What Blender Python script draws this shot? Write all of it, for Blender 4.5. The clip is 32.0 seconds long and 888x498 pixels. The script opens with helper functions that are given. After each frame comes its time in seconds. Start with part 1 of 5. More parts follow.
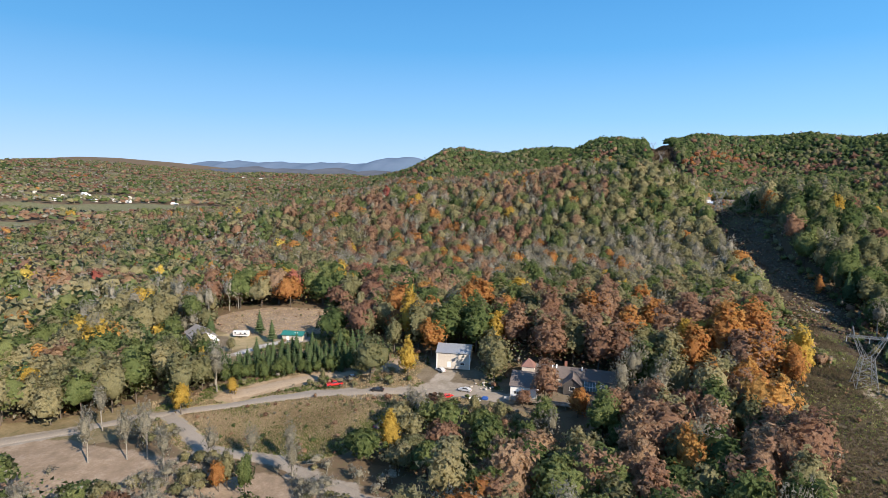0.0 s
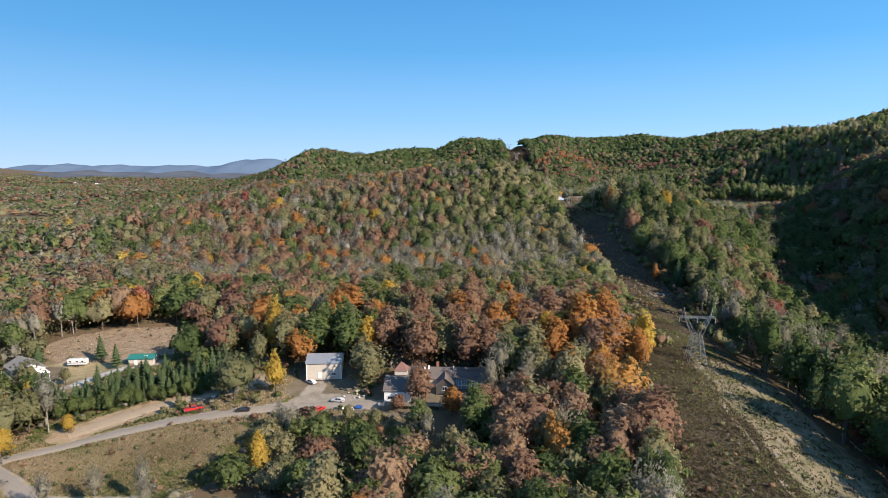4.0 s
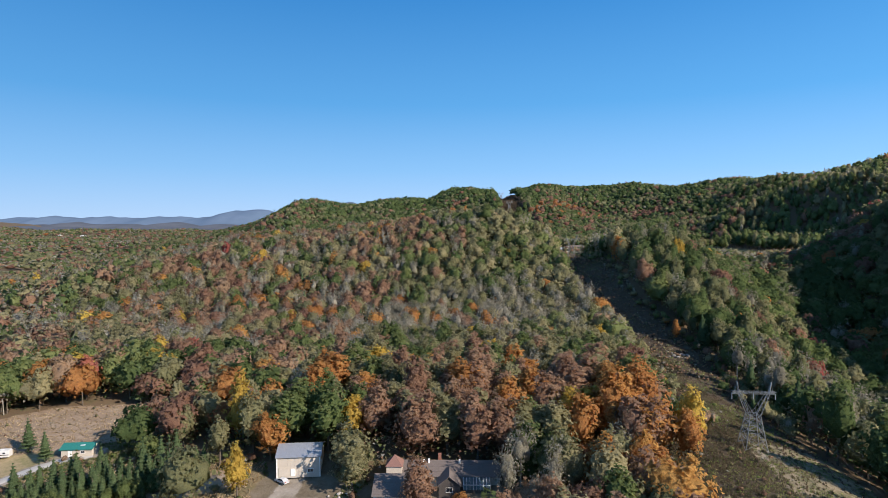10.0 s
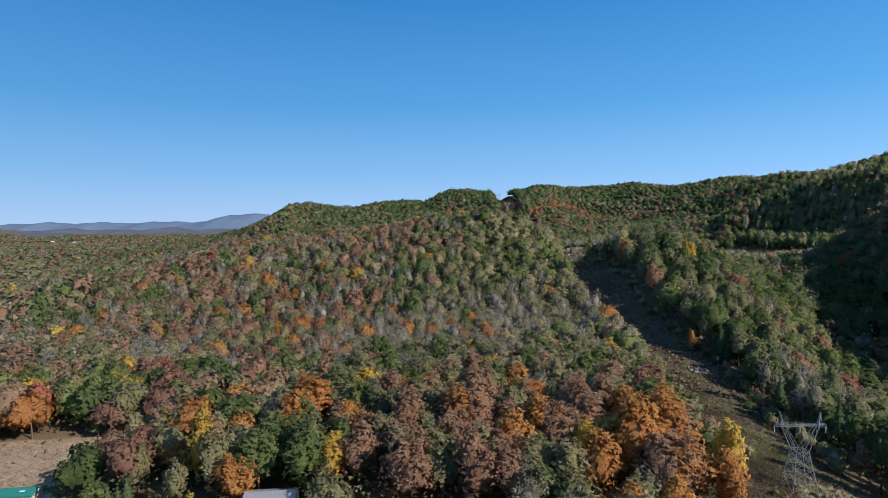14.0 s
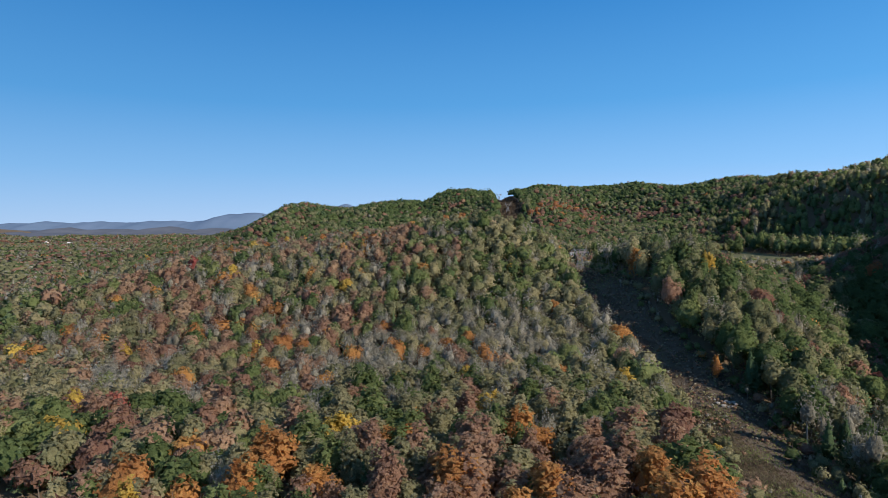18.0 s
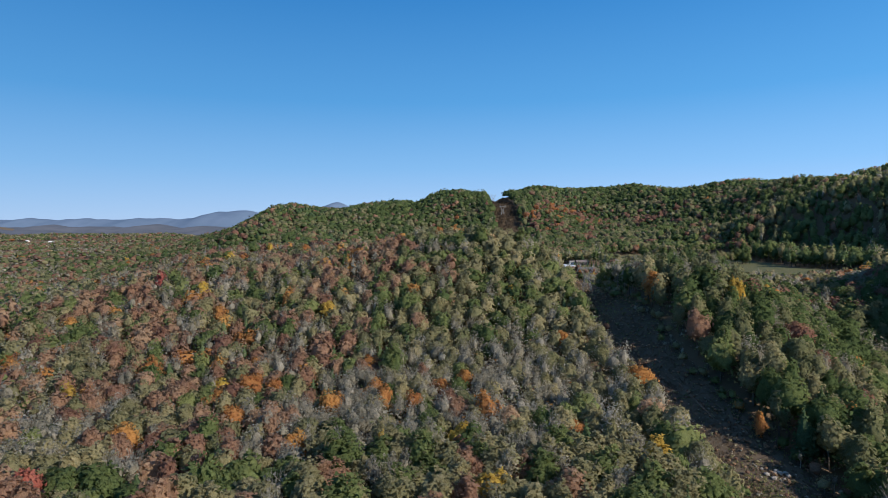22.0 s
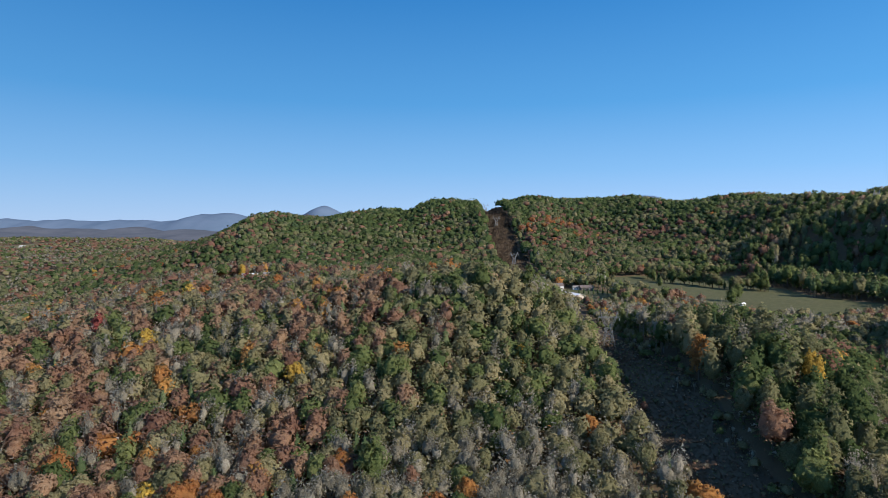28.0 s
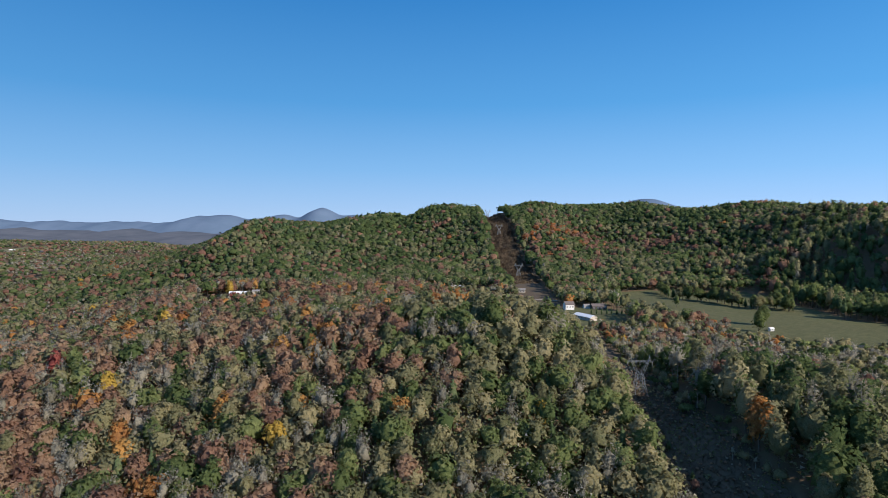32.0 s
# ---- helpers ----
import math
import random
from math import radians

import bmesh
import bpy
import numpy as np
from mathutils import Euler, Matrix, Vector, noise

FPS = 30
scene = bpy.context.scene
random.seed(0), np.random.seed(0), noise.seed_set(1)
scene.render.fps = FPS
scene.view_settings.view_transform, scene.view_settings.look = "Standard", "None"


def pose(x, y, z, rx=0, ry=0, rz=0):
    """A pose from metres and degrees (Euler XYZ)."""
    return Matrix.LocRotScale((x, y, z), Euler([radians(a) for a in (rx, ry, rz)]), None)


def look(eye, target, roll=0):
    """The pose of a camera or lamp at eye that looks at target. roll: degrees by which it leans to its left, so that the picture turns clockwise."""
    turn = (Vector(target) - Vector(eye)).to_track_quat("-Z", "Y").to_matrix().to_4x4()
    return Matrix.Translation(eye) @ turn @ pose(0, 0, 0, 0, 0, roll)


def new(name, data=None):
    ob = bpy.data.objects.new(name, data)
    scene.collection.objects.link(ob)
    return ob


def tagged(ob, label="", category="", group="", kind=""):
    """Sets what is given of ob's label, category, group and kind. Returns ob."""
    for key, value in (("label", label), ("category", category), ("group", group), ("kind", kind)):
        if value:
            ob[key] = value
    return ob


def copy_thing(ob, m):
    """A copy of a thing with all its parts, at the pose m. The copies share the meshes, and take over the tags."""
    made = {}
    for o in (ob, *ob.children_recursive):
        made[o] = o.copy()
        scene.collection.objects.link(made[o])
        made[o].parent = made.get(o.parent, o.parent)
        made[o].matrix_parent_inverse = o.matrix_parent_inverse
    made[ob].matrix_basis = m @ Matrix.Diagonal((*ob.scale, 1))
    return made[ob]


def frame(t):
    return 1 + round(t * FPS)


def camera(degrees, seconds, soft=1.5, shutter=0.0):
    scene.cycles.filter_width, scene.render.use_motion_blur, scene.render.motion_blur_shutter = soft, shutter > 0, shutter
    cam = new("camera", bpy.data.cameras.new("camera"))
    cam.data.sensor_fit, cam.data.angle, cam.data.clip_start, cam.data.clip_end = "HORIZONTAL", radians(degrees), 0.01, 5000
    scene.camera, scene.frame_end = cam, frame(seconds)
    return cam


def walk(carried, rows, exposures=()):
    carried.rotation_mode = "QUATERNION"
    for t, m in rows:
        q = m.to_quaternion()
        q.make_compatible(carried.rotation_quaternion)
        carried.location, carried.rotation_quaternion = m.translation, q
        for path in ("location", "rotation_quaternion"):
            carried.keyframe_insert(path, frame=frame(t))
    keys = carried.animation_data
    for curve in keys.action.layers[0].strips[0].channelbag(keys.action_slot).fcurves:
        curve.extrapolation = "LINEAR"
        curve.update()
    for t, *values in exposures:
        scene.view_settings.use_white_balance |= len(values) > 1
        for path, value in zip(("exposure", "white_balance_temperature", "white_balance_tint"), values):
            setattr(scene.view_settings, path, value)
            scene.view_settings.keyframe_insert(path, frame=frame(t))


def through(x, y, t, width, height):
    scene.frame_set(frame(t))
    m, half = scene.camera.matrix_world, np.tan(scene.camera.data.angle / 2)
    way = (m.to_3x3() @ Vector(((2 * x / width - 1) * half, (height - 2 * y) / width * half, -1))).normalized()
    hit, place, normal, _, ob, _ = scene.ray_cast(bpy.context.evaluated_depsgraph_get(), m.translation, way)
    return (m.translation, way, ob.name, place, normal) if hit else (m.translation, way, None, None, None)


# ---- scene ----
# ---------------------------------------------------------------- camera and flight
FLIGHT = [  # seconds, place, heading to the left of north, tilt up, roll
    (0, 0.00, 0.00, 76.80, 19.612, -7.855, 1.03),
    (0.5, 0.34, -0.90, 77.20, 15.413, -7.733, 0.84),
    (1, 0.62, -1.64, 77.55, 9.440, -7.727, 0.65),
    (1.5, 0.74, -2.01, 77.73, 7.867, -7.665, 0.54),
    (2, 0.72, -2.06, 77.79, 7.222, -7.658, 0.44),
    (2.5, 0.62, -1.73, 77.83, 6.741, -7.652, 0.33),
    (3, 0.40, -0.90, 77.85, 6.454, -7.645, 0.32),
    (3.5, 0.06, 0.44, 77.83, 6.275, -7.636, 0.31),
    (5.5, -2.04, 9.02, 77.55, 5.422, -7.641, 0.27),
    (6, -2.60, 11.54, 77.51, 5.012, -7.629, 0.26),
    (7, -3.83, 17.18, 77.47, 5.173, -7.591, 0.19),
    (8, -5.14, 23.53, 77.45, 5.330, -7.552, 0.12),
    (8.5, -5.74, 26.72, 77.46, 5.327, -7.533, 0.09),
    (8.9, -6.15, 29.20, 77.48, 5.327, -7.463, 0.06),
    (9, -6.25, 29.80, 77.49, 5.330, -7.294, 0.05),
    (9.1, -6.33, 30.39, 77.50, 5.349, -6.347, 0.03),
    (9.3, -6.50, 31.57, 77.51, 5.323, -4.607, -0.00),
    (9.5, -6.67, 32.72, 77.52, 5.284, -3.587, -0.04),
    (9.7, -6.82, 33.86, 77.53, 5.295, -3.015, -0.07),
    (10, -7.03, 35.54, 77.54, 5.306, -2.666, -0.13),
    (10.5, -7.35, 38.32, 77.56, 5.265, -2.595, -0.22),
    (11, -7.61, 41.09, 77.60, 5.169, -2.582, -0.31),
    (12, -7.98, 46.81, 77.80, 5.151, -2.557, -0.48),
    (13, -8.14, 53.09, 78.27, 5.083, -2.541, -0.66),
    (14, -7.94, 59.96, 78.93, 5.086, -2.464, -0.72),
    (14.5, -7.71, 63.55, 79.32, 5.205, -2.482, -0.75),
    (16.5, -7.11, 79.18, 81.88, 5.275, -2.592, -0.87),
    (17.5, -7.42, 87.87, 84.01, 5.193, -2.628, -0.79),
    (19, -8.37, 101.97, 87.96, 4.966, -2.650, -0.68),
    (20, -9.39, 112.11, 90.93, 4.857, -2.765, -0.67),
    (21, -10.60, 122.85, 94.10, 4.570, -2.891, -0.67),
    (22, -11.90, 134.38, 97.38, 4.344, -2.926, -0.43),
    (23, -13.24, 146.17, 100.76, 4.115, -3.022, -0.18),
    (24, -14.52, 157.73, 104.26, 3.838, -3.029, -0.19),
    (25.5, -16.49, 174.81, 109.63, 3.590, -3.047, -0.19),
    (27.5, -19.46, 196.59, 116.77, 3.236, -2.835, 0.10),
    (28, -20.27, 202.16, 118.56, 3.202, -2.726, 0.18),
    (29, -22.02, 213.89, 122.18, 3.119, -2.734, 0.15),
    (30, -23.77, 225.48, 125.79, 3.035, -2.744, 0.12),
    (31, -25.34, 236.09, 129.37, 3.027, -2.759, 0.27),
    (32, -26.86, 246.41, 132.94, 3.080, -2.662, 0.41),
]
cam = camera(76.24, 32.0, soft=0.85)


def aim(x, y, z, heading, tilt, roll):
    h, p = radians(heading), radians(tilt)
    ahead = Vector((-math.sin(h) * math.cos(p), math.cos(h) * math.cos(p), math.sin(p)))
    return look((x, y, z), Vector((x, y, z)) + ahead * 100, roll)


EXPOSURES = [(0, 1.1, 6800, 13), (1, 1.07, 6800, 13), (8.9, 1.04, 6800, 13), (10, 0.89, 6550, 14), (12, 0.75, 6400, 14), (32, 0.69, 6350, 14)]
walk(cam, [(row[0], aim(*row[1:])) for row in FLIGHT], EXPOSURES)

# ---------------------------------------------------------------- sky and sun
SUN_TO = Vector((0.88, -0.47, 0.0)).normalized()
SUN_HIGH = radians(31.5)
world = bpy.data.worlds.new("sky")
scene.world = world
world.use_nodes = True
sky = world.node_tree.nodes.new("ShaderNodeTexSky")
sky.sky_type, sky.sun_disc = "NISHITA", False
sky.sun_elevation, sky.sun_rotation = SUN_HIGH, math.atan2(SUN_TO.x, SUN_TO.y)
sky.altitude, sky.air_density, sky.dust_density, sky.ozone_density = 300, 1.0, 0.0, 6.0
clear_air = world.node_tree.nodes.new("ShaderNodeMix")   # dry autumn air: a deeper blue
clear_air.data_type, clear_air.blend_type = "RGBA", "MULTIPLY"
clear_air.inputs[0].default_value, clear_air.inputs[7].default_value = 1.0, (0.62, 0.88, 1.04, 1)
world.node_tree.links.new(sky.outputs[0], clear_air.inputs[6])
rise = world.node_tree.nodes.new("ShaderNodeSeparateXYZ")   # the even pale haze low over the horizon
world.node_tree.links.new(world.node_tree.nodes.new("ShaderNodeTexCoord").outputs["Generated"], rise.inputs[0])
depth = world.node_tree.nodes.new("ShaderNodeValToRGB")
while len(depth.color_ramp.elements) < 5:
    depth.color_ramp.elements.new(0.5)
for stop, (at, tone) in zip(depth.color_ramp.elements, [(0.0, (0.31, 0.45, 0.66)), (0.09, (0.17, 0.365, 0.61)), (0.2, (0.070, 0.265, 0.53)), (0.36, (0.028, 0.175, 0.43)), (1.0, (0.10, 0.19, 0.36))]):
    stop.position, stop.color = at, (*tone, 1)
world.node_tree.links.new(rise.outputs["Z"], depth.inputs[0])
brighter = world.node_tree.nodes.new("ShaderNodeMix")
brighter.data_type, brighter.blend_type = "RGBA", "MULTIPLY"
brighter.inputs[0].default_value = 1.0
sunward = world.node_tree.nodes.new("ShaderNodeVectorMath")   # the air is paler towards the sun
sunward.operation = "DOT_PRODUCT"
sunward.inputs[1].default_value = SUN_TO
paler = world.node_tree.nodes.new("ShaderNodeMath")
paler.operation = "MULTIPLY_ADD"
paler.inputs[1].default_value, paler.inputs[2].default_value = 0.22 * 8.8, 1.16 * 8.8
world.node_tree.links.new(rise.inputs[0].links[0].from_socket, sunward.inputs[0])
world.node_tree.links.new(sunward.outputs["Value"], paler.inputs[0])
world.node_tree.links.new(paler.outputs[0], brighter.inputs[7])
world.node_tree.links.new(depth.outputs[0], brighter.inputs[6])
even = world.node_tree.nodes.new("ShaderNodeMix")
even.data_type = "RGBA"
even.inputs[0].default_value = 0.93
world.node_tree.links.new(clear_air.outputs[2], even.inputs[6])
world.node_tree.links.new(brighter.outputs[2], even.inputs[7])
world.node_tree.links.new(even.outputs[2], world.node_tree.nodes["Background"].inputs["Color"])
world.node_tree.nodes["Background"].inputs["Strength"].default_value = 0.092
sun = new("sun", bpy.data.lights.new("sun", "SUN"))
sun.data.energy, sun.data.angle, sun.data.color = 4.0, radians(0.53), (1.0, 0.89, 0.75)
sun.matrix_world = look(Vector((0, 0, 900)), Vector((0, 0, 900)) - SUN_TO * math.cos(SUN_HIGH) - Vector((0, 0, math.sin(SUN_HIGH))))
# ---------------------------------------------------------------- materials
def nodes_of(name):
    m = bpy.data.materials.new(name)
    m.use_nodes = True
    t = m.node_tree
    return m, t, t.nodes["Principled BSDF"]


def noise_node(t, scale, detail=4, rough=0.6, at=None):
    n = t.nodes.new("ShaderNodeTexNoise")
    n.inputs["Scale"].default_value, n.inputs["Detail"].default_value, n.inputs["Roughness"].default_value = scale, detail, rough
    t.links.new(at or t.nodes.new("ShaderNodeNewGeometry").outputs["Position"], n.inputs["Vector"])
    return n.outputs["Fac"]


def ramp(t, fac, stops):
    r = t.nodes.new("ShaderNodeValToRGB")
    while len(r.color_ramp.elements) < len(stops):
        r.color_ramp.elements.new(0.5)
    for e, (p, c) in zip(r.color_ramp.elements, stops):
        e.position, e.color = p, (*c, 1)
    t.links.new(fac, r.inputs[0])
    return r.outputs[0]


def math_node(t, op, a, b):
    n = t.nodes.new("ShaderNodeMath")
    n.operation = op
    for i, v in enumerate((a, b)):
        if isinstance(v, (int, float)):
            n.inputs[i].default_value = v
        else:
            t.links.new(v, n.inputs[i])
    return n.outputs[0]


def mix_node(t, fac, a, b, blend="MIX"):
    n = t.nodes.new("ShaderNodeMix")
    n.data_type, n.blend_type = "RGBA", blend
    for i, v in ((0, fac), (6, a), (7, b)):
        if isinstance(v, tuple):
            n.inputs[i].default_value = (*v, 1)
        elif isinstance(v, (int, float)):
            n.inputs[i].default_value = v
        else:
            t.links.new(v, n.inputs[i])
    return n.outputs[2]


def bumped(t, b, fac, strength, dist):
    n = t.nodes.new("ShaderNodeBump")
    n.inputs["Strength"].default_value, n.inputs["Distance"].default_value = strength, dist
    t.links.new(fac, n.inputs["Height"])
    t.links.new(n.outputs[0], b.inputs["Normal"])


def surface(name, dark, light, scale=3.0, rough=0.8, metal=0.0, bump=0.2, dist=0.02, stain=0.25, spec=0.4):
    """A worn surface: grain between two tones and broad stains over it."""
    m, t, b = nodes_of(name)
    pos = t.nodes.new("ShaderNodeTexCoord").outputs["Object"]
    fine, broad = noise_node(t, scale * 4, 5, 0.65, pos), noise_node(t, scale * 0.35, 3, 0.6, pos)
    col = ramp(t, fine, [(0.3, dark), (0.7, light)])
    col = mix_node(t, math_node(t, "MULTIPLY", broad, stain), col, tuple(0.55 * c for c in dark))
    t.links.new(col, b.inputs["Base Color"])
    b.inputs["Roughness"].default_value, b.inputs["Metallic"].default_value = rough, metal
    b.inputs["Specular IOR Level"].default_value = spec
    bumped(t, b, fine, bump, dist)
    return m


def foliage(name, low, mid, high, through=0.5):
    """Leaves whose tone runs with the tree (attribute tint), the leaf clump and the object; on crowns they lie as the boughs do (attribute lie)."""
    m, t, b = nodes_of(name)
    t.nodes.remove(b)
    at = t.nodes.new("ShaderNodeAttribute")
    at.attribute_name = "tint"
    isle = t.nodes.new("ShaderNodeNewGeometry").outputs["Random Per Island"]
    obj = t.nodes.new("ShaderNodeObjectInfo").outputs["Random"]
    f = math_node(t, "ADD", at.outputs["Fac"], math_node(t, "MULTIPLY", math_node(t, "SUBTRACT", isle, 0.5), 0.34))
    f = math_node(t, "ADD", f, math_node(t, "MULTIPLY", math_node(t, "SUBTRACT", obj, 0.5), 0.25))
    col = ramp(t, f, [(0.05, low), (0.5, mid), (0.95, high)])
    fine = noise_node(t, 2.6, 4, 0.8)
    col = mix_node(t, 1.0, col, ramp(t, fine, [(0.34, (0.64, 0.64, 0.64)), (0.62, (1.34, 1.34, 1.34))]), "MULTIPLY")
    relief = t.nodes.new("ShaderNodeBump")
    relief.inputs["Strength"].default_value, relief.inputs["Distance"].default_value = 0.6, 0.5
    t.links.new(fine, relief.inputs["Height"])
    d, tr, mx = t.nodes.new("ShaderNodeBsdfDiffuse"), t.nodes.new("ShaderNodeBsdfTranslucent"), t.nodes.new("ShaderNodeMixShader")
    lie, turn = t.nodes.new("ShaderNodeAttribute"), t.nodes.new("ShaderNodeVectorTransform")
    lie.attribute_name = "lie"
    turn.vector_type, turn.convert_from, turn.convert_to = "NORMAL", "OBJECT", "WORLD"
    t.links.new(lie.outputs["Vector"], turn.inputs[0])
    t.links.new(turn.outputs[0], relief.inputs["Normal"])
    m.cycles.use_bump_map_correction = False
    mx.inputs[0].default_value = through
    t.links.new(col, d.inputs[0])
    t.links.new(col, tr.inputs[0])
    t.links.new(relief.outputs[0], d.inputs["Normal"])
    t.links.new(d.outputs[0], mx.inputs[1])
    t.links.new(tr.outputs[0], mx.inputs[2])
    t.links.new(mx.outputs[0], t.nodes["Material Output"].inputs[0])
    return m


LEAF = [foliage("leaf_green", (0.079, 0.114, 0.045), (0.130, 0.167, 0.064), (0.215, 0.244, 0.099)),
        foliage("leaf_olive", (0.154, 0.165, 0.084), (0.233, 0.222, 0.121), (0.330, 0.297, 0.167)),
        foliage("needle_pine", (0.072, 0.112, 0.056), (0.115, 0.165, 0.076), (0.18, 0.225, 0.110)),
        foliage("leaf_yellow", (0.363, 0.253, 0.068), (0.484, 0.341, 0.076), (0.594, 0.451, 0.111)),
        foliage("leaf_orange", (0.297, 0.132, 0.059), (0.407, 0.204, 0.074), (0.506, 0.297, 0.099)),
        foliage("leaf_rust", (0.209, 0.119, 0.086), (0.292, 0.183, 0.121), (0.363, 0.259, 0.167)),
        foliage("leaf_red", (0.231, 0.066, 0.062), (0.330, 0.105, 0.084), (0.407, 0.165, 0.111)),
        foliage("twigs_tan", (0.215, 0.204, 0.155), (0.297, 0.281, 0.216), (0.385, 0.363, 0.296))]
BARK = surface("bark_brown", (0.07, 0.055, 0.042), (0.17, 0.14, 0.11), 2.0, 0.95)
BARK_PALE = surface("bark_pale", (0.17, 0.155, 0.13), (0.34, 0.315, 0.27), 2.0, 0.9)
TREE_MATS = LEAF + [BARK, BARK_PALE]
GRASS_DRY = foliage("grass_dry", (0.305, 0.226, 0.134), (0.439, 0.336, 0.207), (0.549, 0.439, 0.287), 0.25)
GRASS_GREEN = foliage("grass_green", (0.087, 0.123, 0.036), (0.145, 0.181, 0.058), (0.246, 0.261, 0.094), 0.2)
BRUSH_OLIVE = foliage("brush_olive", (0.08, 0.075, 0.042), (0.135, 0.12, 0.068), (0.20, 0.17, 0.105), 0.25)
BRUSH = foliage("brush_brown", (0.078, 0.058, 0.042), (0.12, 0.09, 0.062), (0.17, 0.132, 0.09), 0.2)
GRAVEL = surface("gravel_road", (0.21, 0.18, 0.145), (0.34, 0.295, 0.24), 1.2, 0.95, stain=0.35)
DIRT = surface("sandy_dirt", (0.26, 0.19, 0.125), (0.46, 0.37, 0.26), 0.6, 0.95, stain=0.4)

SIDING = surface("white_siding", (0.70, 0.69, 0.66), (0.82, 0.81, 0.78), 1.5, 0.6, stain=0.12)
SIDING_TAN = surface("tan_siding", (0.46, 0.41, 0.34), (0.60, 0.54, 0.46), 1.2, 0.7, stain=0.2)
SIDING_DARK = surface("dark_siding", (0.055, 0.05, 0.048), (0.11, 0.10, 0.095), 1.5, 0.7)
SHINGLE = surface("brown_shingle", (0.10, 0.082, 0.075), (0.19, 0.16, 0.145), 2.5, 0.9, bump=0.5)
SHINGLE_GREY = surface("grey_shingle", (0.19, 0.18, 0.165), (0.30, 0.28, 0.26), 2.5, 0.9, bump=0.5)
SHINGLE_RED = surface("reddish_shingle", (0.16, 0.085, 0.07), (0.27, 0.15, 0.12), 2.5, 0.9)
METAL_ROOF = surface("galvanised_roof", (0.38, 0.39, 0.41), (0.52, 0.53, 0.55), 0.8, 0.45, 0.6, stain=0.2)
METAL_WHITE = surface("white_metal_roof", (0.70, 0.70, 0.69), (0.82, 0.82, 0.81), 0.8, 0.5, 0.0, stain=0.1)
METAL_GREEN = surface("green_metal_roof", (0.015, 0.13, 0.115), (0.03, 0.20, 0.17), 0.8, 0.45, stain=0.15)
STEEL = surface("weathered_steel", (0.22, 0.23, 0.225), (0.36, 0.37, 0.365), 3.0, 0.55, 0.5)
TRIM = surface("white_trim", (0.72, 0.72, 0.70), (0.84, 0.84, 0.82), 2.0, 0.5, stain=0.1)
TIMBER = surface("weathered_timber", (0.16, 0.13, 0.10), (0.30, 0.26, 0.21), 3.0, 0.9)
CONCRETE = surface("concrete", (0.34, 0.33, 0.31), (0.48, 0.47, 0.44), 1.5, 0.9)
BRICK = surface("chimney_brick", (0.20, 0.085, 0.06), (0.34, 0.16, 0.11), 6.0, 0.9)
RUBBER = surface("tyre_rubber", (0.012, 0.012, 0.012), (0.03, 0.03, 0.03), 8.0, 0.85)
CHROME = surface("bare_metal", (0.55, 0.55, 0.56), (0.7, 0.7, 0.71), 8.0, 0.25, 0.9)
LAMP_RED = surface("tail_lamp_red", (0.30, 0.01, 0.01), (0.42, 0.02, 0.02), 9.0, 0.2)
ROCK = surface("pale_stone", (0.33, 0.31, 0.28), (0.52, 0.49, 0.44), 3.0, 0.9)
CABLE = surface("aged_cable", (0.05, 0.05, 0.05), (0.09, 0.09, 0.09), 3.0, 0.8)
TARP = surface("blue_tarp", (0.02, 0.07, 0.26), (0.04, 0.13, 0.40), 2.0, 0.5)


def car_paint(name, colour):
    m = surface(name, tuple(0.85 * c for c in colour), colour, 2.0, 0.28, 0.0, bump=0.0, stain=0.12, spec=0.6)
    m.node_tree.nodes["Principled BSDF"].inputs["Coat Weight"].default_value = 0.6
    return m


def glass_dark(name, tone, rough=0.08):
    m, t, b = nodes_of(name)
    t.links.new(ramp(t, noise_node(t, 0.7), [(0.35, tuple(0.7 * c for c in tone)), (0.65, tone)]), b.inputs["Base Color"])
    b.inputs["Roughness"].default_value, b.inputs["IOR"].default_value = rough, 1.5
    return m


PAINT_RED = car_paint("red_paint", (0.52, 0.018, 0.018))
PAINT_BLACK = car_paint("black_paint", (0.018, 0.018, 0.022))
PAINT_SILVER = car_paint("silver_paint", (0.50, 0.52, 0.54))
PAINT_WHITE = car_paint("white_paint", (0.72, 0.72, 0.71))
PAINT_BLUE = car_paint("blue_paint", (0.022, 0.045, 0.12))
PANE = glass_dark("window_glass", (0.035, 0.042, 0.05))
PANE_SKY = glass_dark("conservatory_glass", (0.16, 0.24, 0.26), 0.12)
# ---------------------------------------------------------------- lie of the land
def sstep(a, b, t):
    u = np.clip((np.asarray(t, float) - a) / (b - a), 0, 1)
    return u * u * (3 - 2 * u)


def knoll(x, y, cx, cy, sx, sy, turn, rise):
    """A rounded rise (or hollow) with half-widths sx and sy, turned anticlockwise."""
    c, s = math.cos(radians(turn)), math.sin(radians(turn))
    u, v = (x - cx) * c + (y - cy) * s, -(x - cx) * s + (y - cy) * c
    return rise * np.exp(-0.5 * ((u / sx) ** 2 + (v / sy) ** 2))


